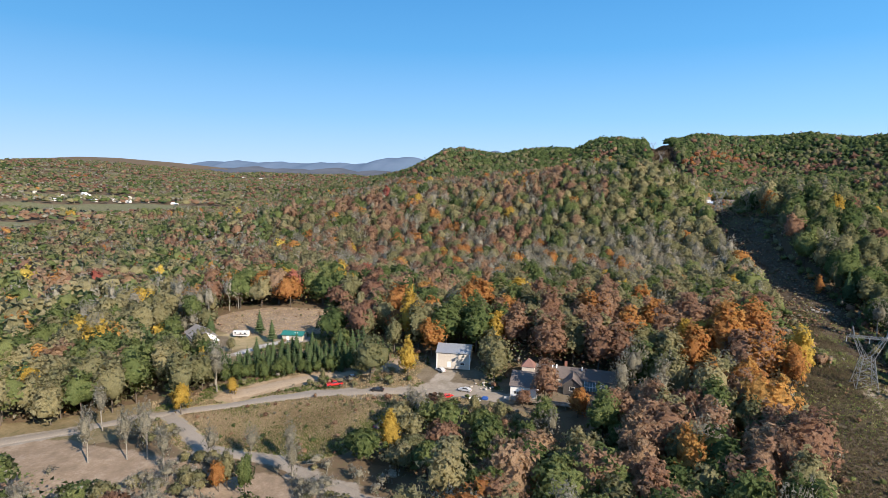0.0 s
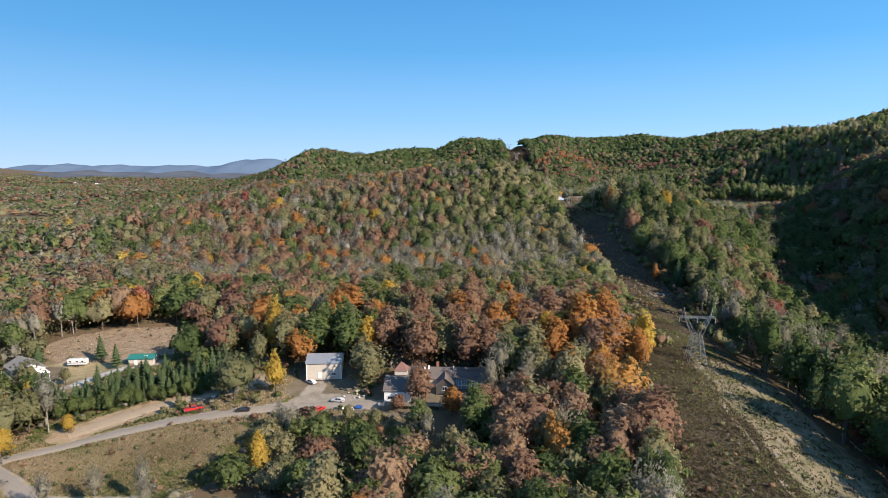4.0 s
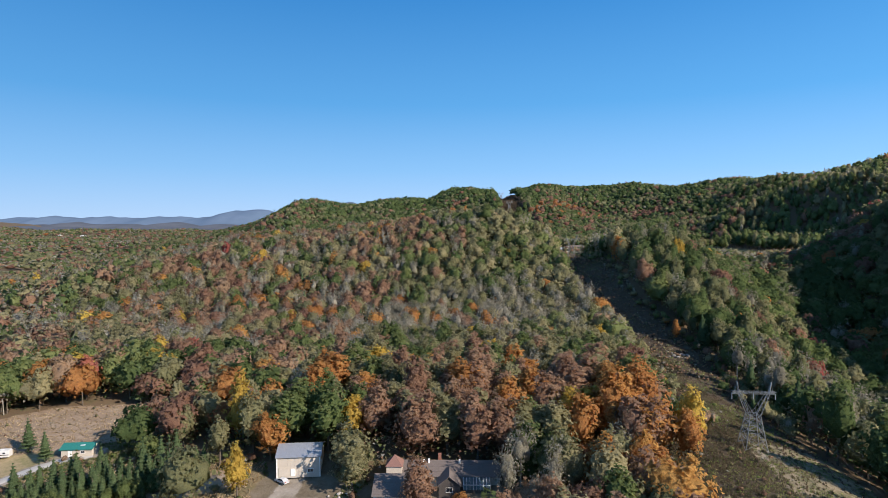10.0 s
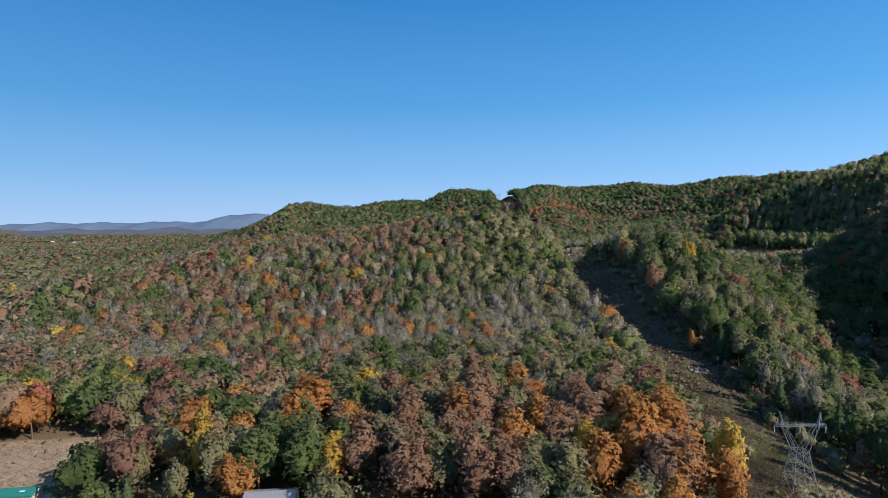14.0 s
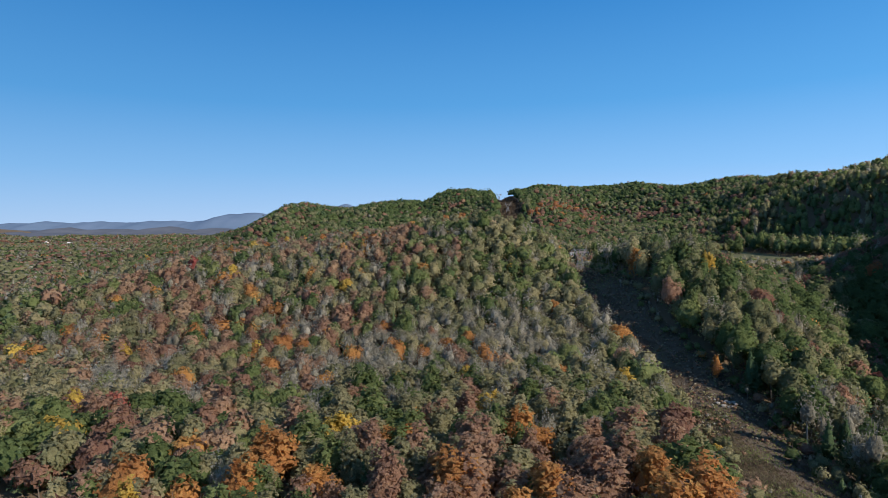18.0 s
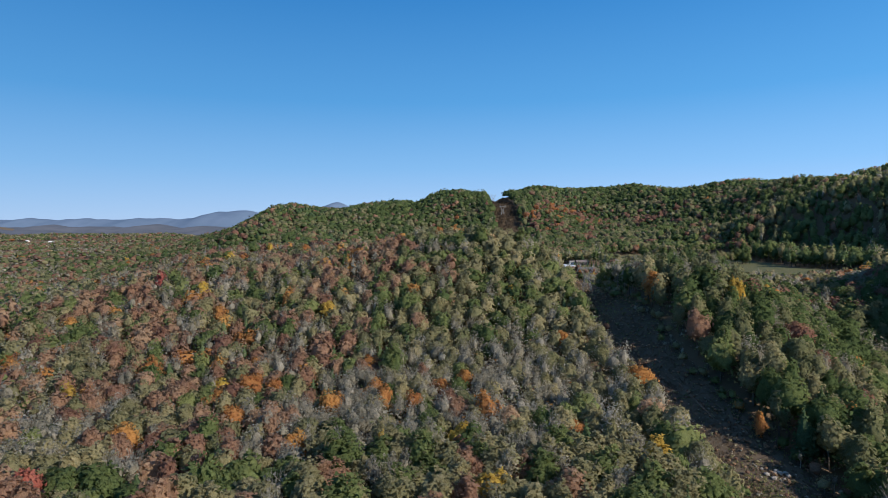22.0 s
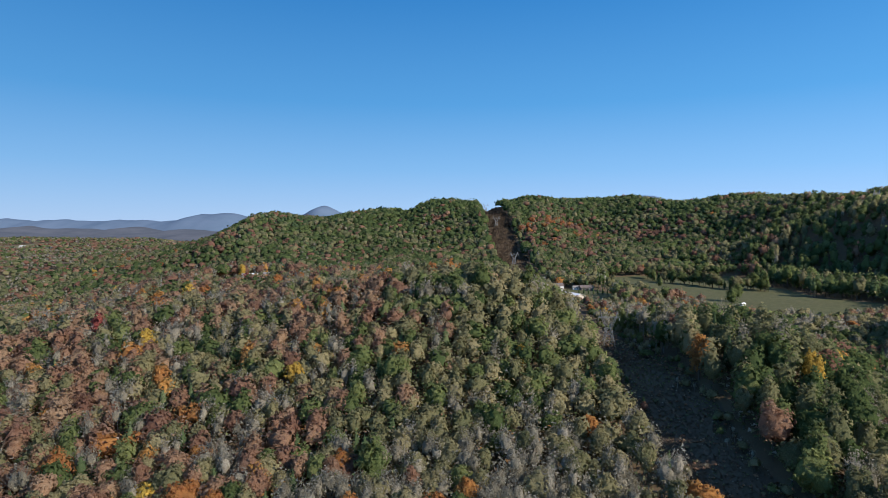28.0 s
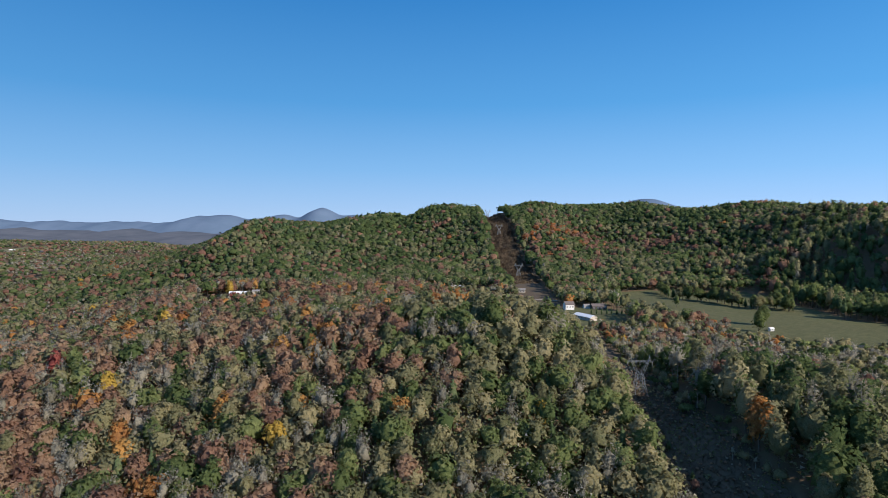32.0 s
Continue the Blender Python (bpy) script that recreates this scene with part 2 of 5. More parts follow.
def wave(x, y, size, seed):
    """Smooth value noise between -1 and 1, of that size in metres."""
    u, v = np.asarray(x, float) / size, np.asarray(y, float) / size
    i, j = np.floor(u), np.floor(v)
    a, b = u - i, v - j
    a, b = a * a * (3 - 2 * a), b * b * (3 - 2 * b)

    def rnd(p, q):
        h = np.sin(p * 127.1 + q * 311.7 + seed * 74.7) * 43758.5453
        return 2 * (h - np.floor(h)) - 1
    return (rnd(i, j) * (1 - a) + rnd(i + 1, j) * a) * (1 - b) + (rnd(i, j + 1) * (1 - a) + rnd(i + 1, j + 1) * a) * b


CREST_X = [-2200, -1300, -900, -720, -600, -490, -380, -300, -200, -85, -20, 10, 40, 130, 250, 360, 480, 700, 1100, 2000]
CREST_Z = [5, 18, 44, 72, 98, 122, 102, 115, 100, 122, 124, 112, 124, 122, 118, 112, 110, 116, 110, 85]


def height(x, y):
    x, y = np.asarray(x, float), np.asarray(y, float)
    left, back = sstep(-700, -230, x), sstep(360, 600, y)
    z = -16 + left * (14 + 40 * back) - 8 * sstep(-200, -700, y)
    z = z + knoll(x, y, -46, 222, 46, 30, 0, 9)            # behind the shed
    z = z + knoll(x, y, -40, 320, 110, 85, 0, 7)           # wooded slope
    z = z + knoll(x, y, 66, 196, 36, 60, 0, 12)            # pylon's knoll
    z = z + knoll(x, y, 196, 340, 44, 150, -14, -26) + knoll(x, y, 330, 390, 62, 170, -10, 84)  # dark hollow and the spur over it, its unseen top raised to shade the hollow
    z = z + knoll(x, y, -22, 555, 68, 66, 0, 31)            # near ridge
    z = z + knoll(x, y, 118, 452, 46, 70, 0, 33)
    z = z + knoll(x, y, 64, 545, 26, 46, 0, -11)           # saddle that the line crosses
    z = z + knoll(x, y, 240, 625, 130, 75, 0, -15)
    z = z + knoll(x, y, -235, 755, 200, 95, -42, 25)       # its arm to the far house
    z = z + knoll(x, y, -216, 690, 50, 62, 20, -10)
    z = z + knoll(x, y, -170, 255, 60, 30, 10, 7)          # bare field
    # the main mountain and its gully-cut slope
    crest = np.interp(x, CREST_X, CREST_Z)
    wob = 70 * wave(x, y * 0, 260, 3)
    up = sstep(1090, 1640, y + wob) ** 0.9 * (1 - 0.75 * sstep(1700, 2500, y))
    z = z + crest * up
    # the shoulder on the right
    z = z + knoll(x, y, 640, 1050, 165, 250, 12, 98)
    z = z + knoll(x, y, 900, 620, 260, 420, 0, 104)
    # hills beyond the left valley
    z = z + knoll(x, y, -2500, 1750, 420, 900, 35, 92)
    z = z + knoll(x, y, -1500, 2350, 500, 190, -12, 52)
    z = z + knoll(x, y, -1900, 3600, 900, 300, 0, 15) + knoll(x, y, -700, 3500, 500, 300, 0, 15)
    z = z + knoll(x, y, 1200, 3200, 900, 500, 0, 120) + knoll(x, y, -3600, 3000, 700, 900, 0, 120)
    rough = sstep(60, 500, np.hypot(x + 60, y - 150))
    z = z + rough * (5 * wave(x, y, 130, 1) + 2.2 * wave(x, y, 47, 2)) + 0.7 * wave(x, y, 21, 5)
    steep = sstep(1050, 1250, y) * (1 - sstep(2200, 2600, y)) * sstep(-800, -500, x)
    z = z + steep * (17 * wave(x, y * 0.45, 125, 7) + 5 * wave(x, y * 0.6, 60, 8))
    # flat pasture behind the near ridge
    flat = sstep(1, 0.6, np.hypot((x - 240) / 300, (y - 840) / 285))
    return z * (1 - flat) + 38 * flat


CUT = [(84, -200), (76, 100), (71, 206), (84, 333), (79, 365), (68, 420), (64, 500), (60, 540), (56, 700), (48, 1149), (12, 1700), (0, 2300)]


def cut_axis(y):
    return np.interp(y, [p[1] for p in CUT], [p[0] for p in CUT])
def part(name, bm, material, parent, label=""):
    """Links a bmesh as one mesh object under a thing, a part or a piece of the setting."""
    me = bpy.data.meshes.new(name)
    bm.to_mesh(me)
    bm.free()
    for m in (material if isinstance(material, list) else [material]):
        me.materials.append(m)
    ob = new(name, me)
    ob.parent = parent
    return tagged(ob, label)


def part_of(name, me, parent, label=""):
    ob = new(name, me)
    ob.parent = parent
    return tagged(ob, label)


def ground_z(x, y):
    return float(height(x, y))


# ---------------------------------------------------------------- what grows where
def ell(x, y, cx, cy, rx, ry, turn=0.0):
    """1 inside an ellipse, falling to 0 over its soft edge."""
    c, s = math.cos(radians(turn)), math.sin(radians(turn))
    u, v = (x - cx) * c + (y - cy) * s, -(x - cx) * s + (y - cy) * c
    return sstep(1.08, 0.92, np.hypot(u / rx, v / ry) + 0.07 * wave(x, y, 11, 9))


def along(x, y, way, half):
    """1 within half metres of a line of points."""
    best = np.full(np.shape(x), 1e9)
    for (ax, ay), (bx, by) in zip(way, way[1:]):
        dx, dy = bx - ax, by - ay
        u = np.clip(((x - ax) * dx + (y - ay) * dy) / (dx * dx + dy * dy), 0, 1)
        best = np.minimum(best, np.hypot(x - ax - u * dx, y - ay - u * dy))
    return sstep(half * 1.15, half * 0.85, best)


ROAD = [(-178, 92), (-157, 112), (-147, 125), (-137, 134), (-121, 150), (-103, 162), (-86, 168), (-70, 173), (-56, 175.5), (-38, 175)]
LANE = [(-40, 104), (-67, 115), (-78, 117), (-90, 121), (-112, 118), (-138, 131)]
TRACK = [(-131, 151), (-122, 163), (-110, 176), (-96, 185), (-84, 189)]
TRAIL = [(71, 214), (70, 205), (67.5, 190), (66.5, 170), (66.5, 146), (68, 120), (70, 96)]
DRIVE = [(-157, 184), (-151, 194), (-146, 203), (-138, 206)]


def zones(x, y):
    """How far the open kinds of ground hold at a place."""
    x, y = np.asarray(x, float), np.asarray(y, float)
    half = np.interp(y, [100, 220, 330, 370, 420, 500, 560, 1000, 1150, 1700], [30, 27, 19, 17, 15, 17, 22, 24, 24, 24])
    cut = sstep(half * 1.06, half * 0.94, np.abs(x - cut_axis(y) + 5 * sstep(270, 210, y)) + 1.5 * wave(x, y, 13, 4)) * sstep(2250, 2150, y)
    sand = cut * sstep(-6, -1, x - cut_axis(y) + 1.5 * wave(x, y, 9, 6)) * sstep(222, 206, y)
    meadow = np.maximum(ell(x, y, -104, 139, 39, 22, 16), ell(x, y, -170, 196, 26, 8, 12))
    bare = np.maximum.reduce([ell(x, y, -161, 223, 37, 17, 12), ell(x, y, -130, 97, 52, 13, 4), ell(x, y, -85, 102, 34, 12, 8)])
    gravel = np.maximum.reduce([along(x, y, ROAD, 2.8), along(x, y, LANE, 2.8), along(x, y, DRIVE, 3), ell(x, y, -57, 177, 14, 5, 0), along(x, y, [(-66, 178), (-64, 187)], 3.8)])
    dirt = along(x, y, TRACK, 5.5)
    pad = np.maximum.reduce([ell(x, y, -64, 195, 10, 8, 0), ell(x, y, -62, 185, 13, 8, 0), ell(x, y, -24, 185, 21, 9, 4), ell(x, y, -36, 174, 17, 6, 0), ell(x, y, -180, 191, 13, 10, 0), ell(x, y, -143, 206.5, 9, 5, 0)])
    pasture = np.maximum.reduce([ell(x, y, 248, 890, 110, 118, 0), ell(x, y, 330, 775, 55, 60, 0), ell(x, y, 262, 752, 62, 62, 0), ell(x, y, 205, 1010, 70, 40, 20), ell(x, y, 290, 985, 62, 50, 0), ell(x, y, 10, 915, 50, 30, 10),
                                 ell(x, y, 92, 850, 42, 44, 0), ell(x, y, -60, 1000, 60, 40, 0), ell(x, y, 92, 792, 36, 34, 0)])
    lawn = np.maximum.reduce([ell(x, y, -264, 808, 38, 36, 20), ell(x, y, -215, 846, 26, 10, 10)])
    plain = np.maximum.reduce([ell(x, y, -800, 520, 130, 115, 25), ell(x, y, -1030, 840, 250, 100, 30), ell(x, y, -1700, 2150, 200, 60, 30), ell(x, y, -1400, 1700, 150, 90, 30), ell(x, y, -405, 368, 24, 7, 30),
                               ell(x, y, -1300, 1010, 140, 60, 30), ell(x, y, -1900, 1500, 240, 60, 40)])
    verge = 0.3 * np.maximum.reduce([along(x, y, ROAD, 13), along(x, y, TRACK, 11), ell(x, y, -62, 180, 26, 14), ell(x, y, -164, 190, 42, 16), ell(x, y, -145, 209, 24, 10), ell(x, y, -131, 196, 15, 10)])
    trail = along(x, y, TRAIL, 0.75 + 0.3 * wave(x, y, 5, 44))
    return dict(trail=trail, verge=verge, cut=cut, sand=sand, meadow=meadow, bare=bare, gravel=gravel, dirt=dirt, pad=pad, pasture=pasture, lawn=lawn, plain=plain)


def open_ground(x, y):
    return np.maximum.reduce(list(zones(x, y).values()))


# ---------------------------------------------------------------- the ground, one sheet
def graded(stops):
    """Coordinates with a step that changes from stretch to stretch."""
    out = [stops[0][0]]
    for (a, step), (b, _) in zip(stops, stops[1:]):
        k = max(1, round((b - a) / step))
        out += [a + (b - a) * (i + 1) / k for i in range(k)]
    return np.array(out)


def sheet():
    gx = graded([(-4900, 350), (-2800, 110), (-1200, 40), (-520, 14), (-230, 3.2), (62, 0.7), (73, 3.2), (130, 6), (330, 16), (760, 60), (1600, 300), (4900, 0)])
    gy = graded([(-900, 120), (-100, 24), (40, 3.2), (250, 6), (640, 9), (1100, 14), (1800, 45), (2800, 200), (4950, 0)])
    x, y = np.meshgrid(gx, gy)
    z = height(x, y)
    n, m = x.shape
    co = np.stack([x, y, z], -1).reshape(-1, 3)
    i = np.arange(n * m).reshape(n, m)
    f = np.stack([i[:-1, :-1], i[:-1, 1:], i[1:, 1:], i[1:, :-1]], -1).reshape(-1, 4)
    me = bpy.data.meshes.new("ground")
    me.from_pydata(co.tolist(), [], f.tolist())
    me.polygons.foreach_set("use_smooth", np.ones(len(f), bool))
    for key, value in zones(co[:, 0], co[:, 1]).items():
        me.attributes.new(key, "FLOAT", "POINT").data.foreach_set("value", value.astype(np.float32))
    return me


def ground_material():
    m, t, b = nodes_of("ground_cover")
    big, small, tiny = noise_node(t, 0.03, 3), noise_node(t, 0.22, 5), noise_node(t, 1.1, 5, 0.7)

    def kind(key):
        a = t.nodes.new("ShaderNodeAttribute")
        a.attribute_name = key
        edge = math_node(t, "ADD", math_node(t, "MULTIPLY", a.outputs["Fac"], 3.3 if key == "verge" else 1.0), math_node(t, "MULTIPLY", math_node(t, "SUBTRACT", small, 0.5), 0.9))
        n = t.nodes.new("ShaderNodeMapRange")
        n.interpolation_type = "SMOOTHSTEP"
        n.inputs["From Min"].default_value, n.inputs["From Max"].default_value = 0.35, 0.65
        t.links.new(edge, n.inputs["Value"])
        return n.outputs[0]
    mixed = math_node(t, "ADD", math_node(t, "MULTIPLY", small, 0.6), math_node(t, "MULTIPLY", tiny, 0.4))
    col = ramp(t, mixed, [(0.3, (0.085, 0.062, 0.040)), (0.5, (0.15, 0.105, 0.065)), (0.7, (0.115, 0.11, 0.055))])
    covers = [("verge", [(0.33, (0.11, 0.105, 0.05)), (0.5, (0.20, 0.16, 0.09)), (0.66, (0.29, 0.23, 0.14))]),
              ("cut", [(0.32, (0.070, 0.052, 0.037)), (0.5, (0.100, 0.076, 0.054)), (0.66, (0.105, 0.090, 0.054))]),
              ("sand", [(0.38, (0.10, 0.105, 0.05)), (0.48, (0.18, 0.155, 0.09)), (0.62, (0.29, 0.235, 0.16))]),
              ("meadow", [(0.33, (0.15, 0.165, 0.062)), (0.5, (0.31, 0.25, 0.14)), (0.66, (0.42, 0.33, 0.20))]),
              ("bare", [(0.33, (0.19, 0.145, 0.10)), (0.5, (0.275, 0.205, 0.145)), (0.66, (0.37, 0.295, 0.22))]),
              ("pad", [(0.33, (0.10, 0.08, 0.055)), (0.5, (0.16, 0.13, 0.09)), (0.66, (0.21, 0.18, 0.14))]),
              ("dirt", [(0.33, (0.22, 0.155, 0.095)), (0.5, (0.34, 0.25, 0.16)), (0.66, (0.43, 0.34, 0.23))]),
              ("gravel", [(0.33, (0.20, 0.17, 0.13)), (0.5, (0.29, 0.255, 0.21)), (0.66, (0.36, 0.325, 0.28))]),
              ("pasture", [(0.33, (0.062, 0.072, 0.030)), (0.5, (0.092, 0.098, 0.042)), (0.66, (0.135, 0.122, 0.06))]),
              ("lawn", [(0.33, (0.14, 0.135, 0.05)), (0.5, (0.22, 0.19, 0.085)), (0.66, (0.31, 0.26, 0.15))]),
              ("plain", [(0.33, (0.10, 0.115, 0.05)), (0.5, (0.15, 0.15, 0.075)), (0.66, (0.25, 0.22, 0.14))])]
    covers.append(("trail", [(0.33, (0.24, 0.19, 0.13)), (0.5, (0.32, 0.26, 0.185)), (0.66, (0.40, 0.33, 0.24))]))
    for key, stops in covers:
        col = mix_node(t, kind(key), col, ramp(t, mixed, stops))
    col = mix_node(t, math_node(t, "MULTIPLY", big, 0.3), col, (0.06, 0.05, 0.03))
    t.links.new(col, b.inputs["Base Color"])
    b.inputs["Roughness"].default_value, b.inputs["Specular IOR Level"].default_value = 0.95, 0.15
    bumped(t, b, mixed, 0.8, 0.5)
    return m


ground = tagged(new("ground", sheet()), "rolling ground of leaf litter, dry grass, pasture and dirt", "ground", kind="structure")
ground.data.materials.append(ground_material())


# ---------------------------------------------------------------- trees
def pack(name, verts, polys, mats, tints, materials, smooth=(), lies=None):
    """One mesh out of blocks: verts (n,3), polys (m,k), a material index for each polygon, a tint for each vertex."""
    me = bpy.data.meshes.new(name)
    base, loops, starts, mi, at = 0, [], [], [], 0
    for v, p, m in zip(verts, polys, mats):
        loops.append((p + base).ravel())
        starts.append(at + np.arange(len(p)) * p.shape[1])
        mi.append(m)
        at += p.size
        base += len(v)
    co = np.concatenate(verts).astype(np.float32)
    loops, starts, mi = np.concatenate(loops).astype(np.int32), np.concatenate(starts).astype(np.int32), np.concatenate(mi).astype(np.int32)
    me.vertices.add(len(co))
    me.vertices.foreach_set("co", co.ravel())
    me.loops.add(len(loops))
    me.loops.foreach_set("vertex_index", loops)
    me.polygons.add(len(starts))
    me.polygons.foreach_set("loop_start", starts)
    me.polygons.foreach_set("material_index", mi)
    me.attributes.new("tint", "FLOAT", "POINT").data.foreach_set("value", np.concatenate(tints).astype(np.float32))
    if lies is not None:
        me.attributes.new("lie", "FLOAT_VECTOR", "POINT").data.foreach_set("vector", np.concatenate(lies).astype(np.float32).ravel())
    for m in materials:
        me.materials.append(m)
    if smooth:
        me.polygons.foreach_set("use_smooth", np.concatenate([np.full(len(p), i in smooth) for i, p in enumerate(polys)]))
    me.update(calc_edges=True)
    return me


GREEN, OLIVE, PINE, YELLOW, ORANGE, RUST, RED, TAN = range(8)
rng = np.random.default_rng(7)
ICO_V = np.array([(0, 1, 1.618), (0, -1, 1.618), (0, 1, -1.618), (0, -1, -1.618), (1, 1.618, 0), (-1, 1.618, 0), (1, -1.618, 0), (-1, -1.618, 0), (1.618, 0, 1), (1.618, 0, -1), (-1.618, 0, 1), (-1.618, 0, -1)]) / 1.902


def ico_faces():
    out = []
    for a in range(12):
        for b in range(a + 1, 12):
            for c in range(b + 1, 12):
                p, q, r = ICO_V[a], ICO_V[b], ICO_V[c]
                if max(np.sum((p - q) ** 2), np.sum((q - r) ** 2), np.sum((p - r) ** 2)) < 1.2:
                    out.append((a, b, c) if np.dot(np.cross(q - p, r - p), p) > 0 else (a, c, b))
    return np.array(out)


ICO_F = ico_faces()


def finer(v, f):
    """The ball with each face split in four."""
    v, mid, out = [tuple(p) for p in v], {}, []

    def half(a, b):
        key = (min(a, b), max(a, b))
        if key not in mid:
            p = np.array(v[a]) + np.array(v[b])
            mid[key] = len(v)
            v.append(tuple(p / np.linalg.norm(p)))
        return mid[key]
    for a, b, c in f:
        d, e, g = half(a, b), half(b, c), half(c, a)
        out += [(a, d, g), (d, b, e), (g, e, c), (d, e, g)]
    return np.array(v), np.array(out)


BALL = [(ICO_V, ICO_F), finer(ICO_V, ICO_F)]
BALL.append(finer(*BALL[1]))


def unit(v):
    return v / (np.linalg.norm(v, axis=-1, keepdims=True) + 1e-9)


def grow(X, Y, Z, R, H, SP, TINT, clumps, leaf, trunk=True, limbs=0, low_from=0.04, ball=1, whorled=True, heart=0.9, soft=0.3):
    """Geometry of many trees: leaf clumps over lobed crowns, a leafy heart, a tapered trunk and limbs."""
    n, k, m = len(X), clumps, 11
    base = np.stack([X, Y, Z], -1)
    pine, bare = (SP == PINE) & whorled, SP == TAN
    # boughs: round lobes of uneven size, set spirally over the crown
    j = np.arange(m) + rng.uniform(-0.4, 0.4, (n, m))
    lz = np.clip(0.95 - 1.75 * (j + 0.5) / m, -0.98, 0.98)
    la = j * 2.4 + rng.random((n, 1)) * 6.3 + rng.normal(size=(n, m)) * 0.3
    lob = np.stack([np.cos(la) * np.sqrt(1 - lz ** 2), np.sin(la) * np.sqrt(1 - lz ** 2), lz], -1) * rng.uniform(0.34, 0.74, (n, m, 1))
    lr = rng.uniform(0.28, 0.52, (n, m, 1))
    low = np.where(bare, 0.12, low_from)[:, None] + 0.08 * rng.random((n, 1))
    half = (1 - low) / 2

    def crown(d, who):
        """How far the lobed crown reaches along directions, and how its surface lies there."""
        u = np.einsum("nmc,nkc->nmk", lob[who], d)
        gap = lr[who] ** 2 - (lob[who] ** 2).sum(-1, keepdims=True) + u ** 2
        far = np.where(gap > 0, u + np.sqrt(np.maximum(gap, 0)), 0.42)
        best = far.argmax(1)
        reach = np.maximum(np.take_along_axis(far, best[:, None], 1)[:, 0], 0.42)
        own = np.take_along_axis(lob[who], best[..., None], 1)
        lie = unit(d * reach[..., None] - own)
        return reach, np.where((reach > 0.43)[..., None], 0.55 * lie + 0.45 * d, d), best

    def placed(v, who):
        slim = 1 - 0.26 * np.clip(v[..., 2], 0, 1) - 0.22 * np.clip(-v[..., 2] - 0.3, 0, 1)
        return np.stack([v[..., 0] * R[who, None] * slim, v[..., 1] * R[who, None] * slim, H[who, None] * (low[who] + half[who] * (1 + v[..., 2] * 0.98))], -1)
    every = np.arange(n)
    tufted = k > 500                         # near trees carry half their leaves in sprays at the twig ends
    d = rng.normal(size=(n, k, 3))
    d[..., 2] += 0.45
    d = unit(d)
    depth = np.where(bare[:, None], rng.uniform(0.25, 1.2, (n, k)), heart * rng.uniform(0.92, 1.22 if tufted else 1.12, (n, k)))
    of = np.tile(np.arange(k), (n, 1))
    if tufted:
        of[:, k // 2:] = np.sort(rng.integers(0, k // 16, (n, k - k // 2)), 1)
        d, depth = d[every[:, None], of], depth[every[:, None], of]
        depth[:, k // 2:] *= 1.06
    reach, lie, pick = crown(d, every)
    p = d * (reach * depth)[..., None]
    if tufted:
        p[:, k // 2:] += np.clip(rng.normal(size=(n, k - k // 2, 3)), -2, 2) * np.array([0.085, 0.085, 0.05])
    pos = placed(p, every)
    # pines: whorls of boughs that shorten upwards
    u = np.sqrt(rng.random((n, k)))
    tier = np.floor(u * 9 + 0.4 * rng.random((n, k))) / 9
    whorl = np.floor(rng.random((n, k)) * 7) * 0.9 + tier * 23 + 0.28 * rng.normal(size=(n, k))
    rr = (0.06 + 0.94 * tier) * R[:, None] * 0.85 * np.sqrt(rng.random((n, k)))
    pp = np.stack([np.cos(whorl) * rr, np.sin(whorl) * rr, H[:, None] * (1.0 - 0.88 * np.maximum(tier, 0.3 * u)) - 0.10 * rr], -1)
    pos = np.where(pine[:, None, None], pp, pos)
    lie = np.where(pine[:, None, None], unit(np.stack([np.cos(whorl), np.sin(whorl), 0.8 + 0 * u], -1)), lie)
    lie = np.where(bare[:, None, None], unit(d + np.array([0, 0, 0.5])), lie)
    lie = unit(lie + np.array([0, 0, soft]) + 0.16 * rng.normal(size=(n, k, 3)))
    nrm = unit(lie + 0.55 * rng.normal(size=(n, k, 3)))
    t1 = unit(np.cross(nrm, unit(rng.normal(size=(n, k, 3)))))
    t2 = np.cross(nrm, t1)
    s = (leaf * rng.uniform(0.6, 1.35, (n, k)) * np.where(bare, 0.8, 1.0)[:, None] * np.where(pine, 0.8, 1.0)[:, None] * (R[:, None] / 4.6) ** 0.5)[..., None]
    c = base[:, None] + pos
    twig = bare[:, None, None] & (rng.random((n, k, 1)) < 0.6)      # fine shoots, up and outwards
    t1 = np.where(twig, unit(d * np.array([0.6, 0.6, 0.3]) + np.array([0, 0, 0.9])) * 2.3, t1)
    t2 = np.where(twig, t2 * 0.2, t2)
    q = np.stack([c + t1 * s, c - t1 * s * 0.6 + t2 * s * 0.85, c - t1 * s * 0.55 - t2 * s * 0.9], 2).reshape(-1, 3)
    f = np.arange(n * k * 3).reshape(-1, 3)
    bough = rng.random((n, m))[every[:, None], pick] - 0.5
    # tone: paler towards the crown's top, uneven by bough and spray
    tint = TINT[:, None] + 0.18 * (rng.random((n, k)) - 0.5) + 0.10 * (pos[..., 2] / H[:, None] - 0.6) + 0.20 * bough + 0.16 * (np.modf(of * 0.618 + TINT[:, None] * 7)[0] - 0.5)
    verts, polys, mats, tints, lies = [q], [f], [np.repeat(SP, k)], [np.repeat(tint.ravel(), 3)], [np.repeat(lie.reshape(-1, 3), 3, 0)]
    w = np.arange(n)
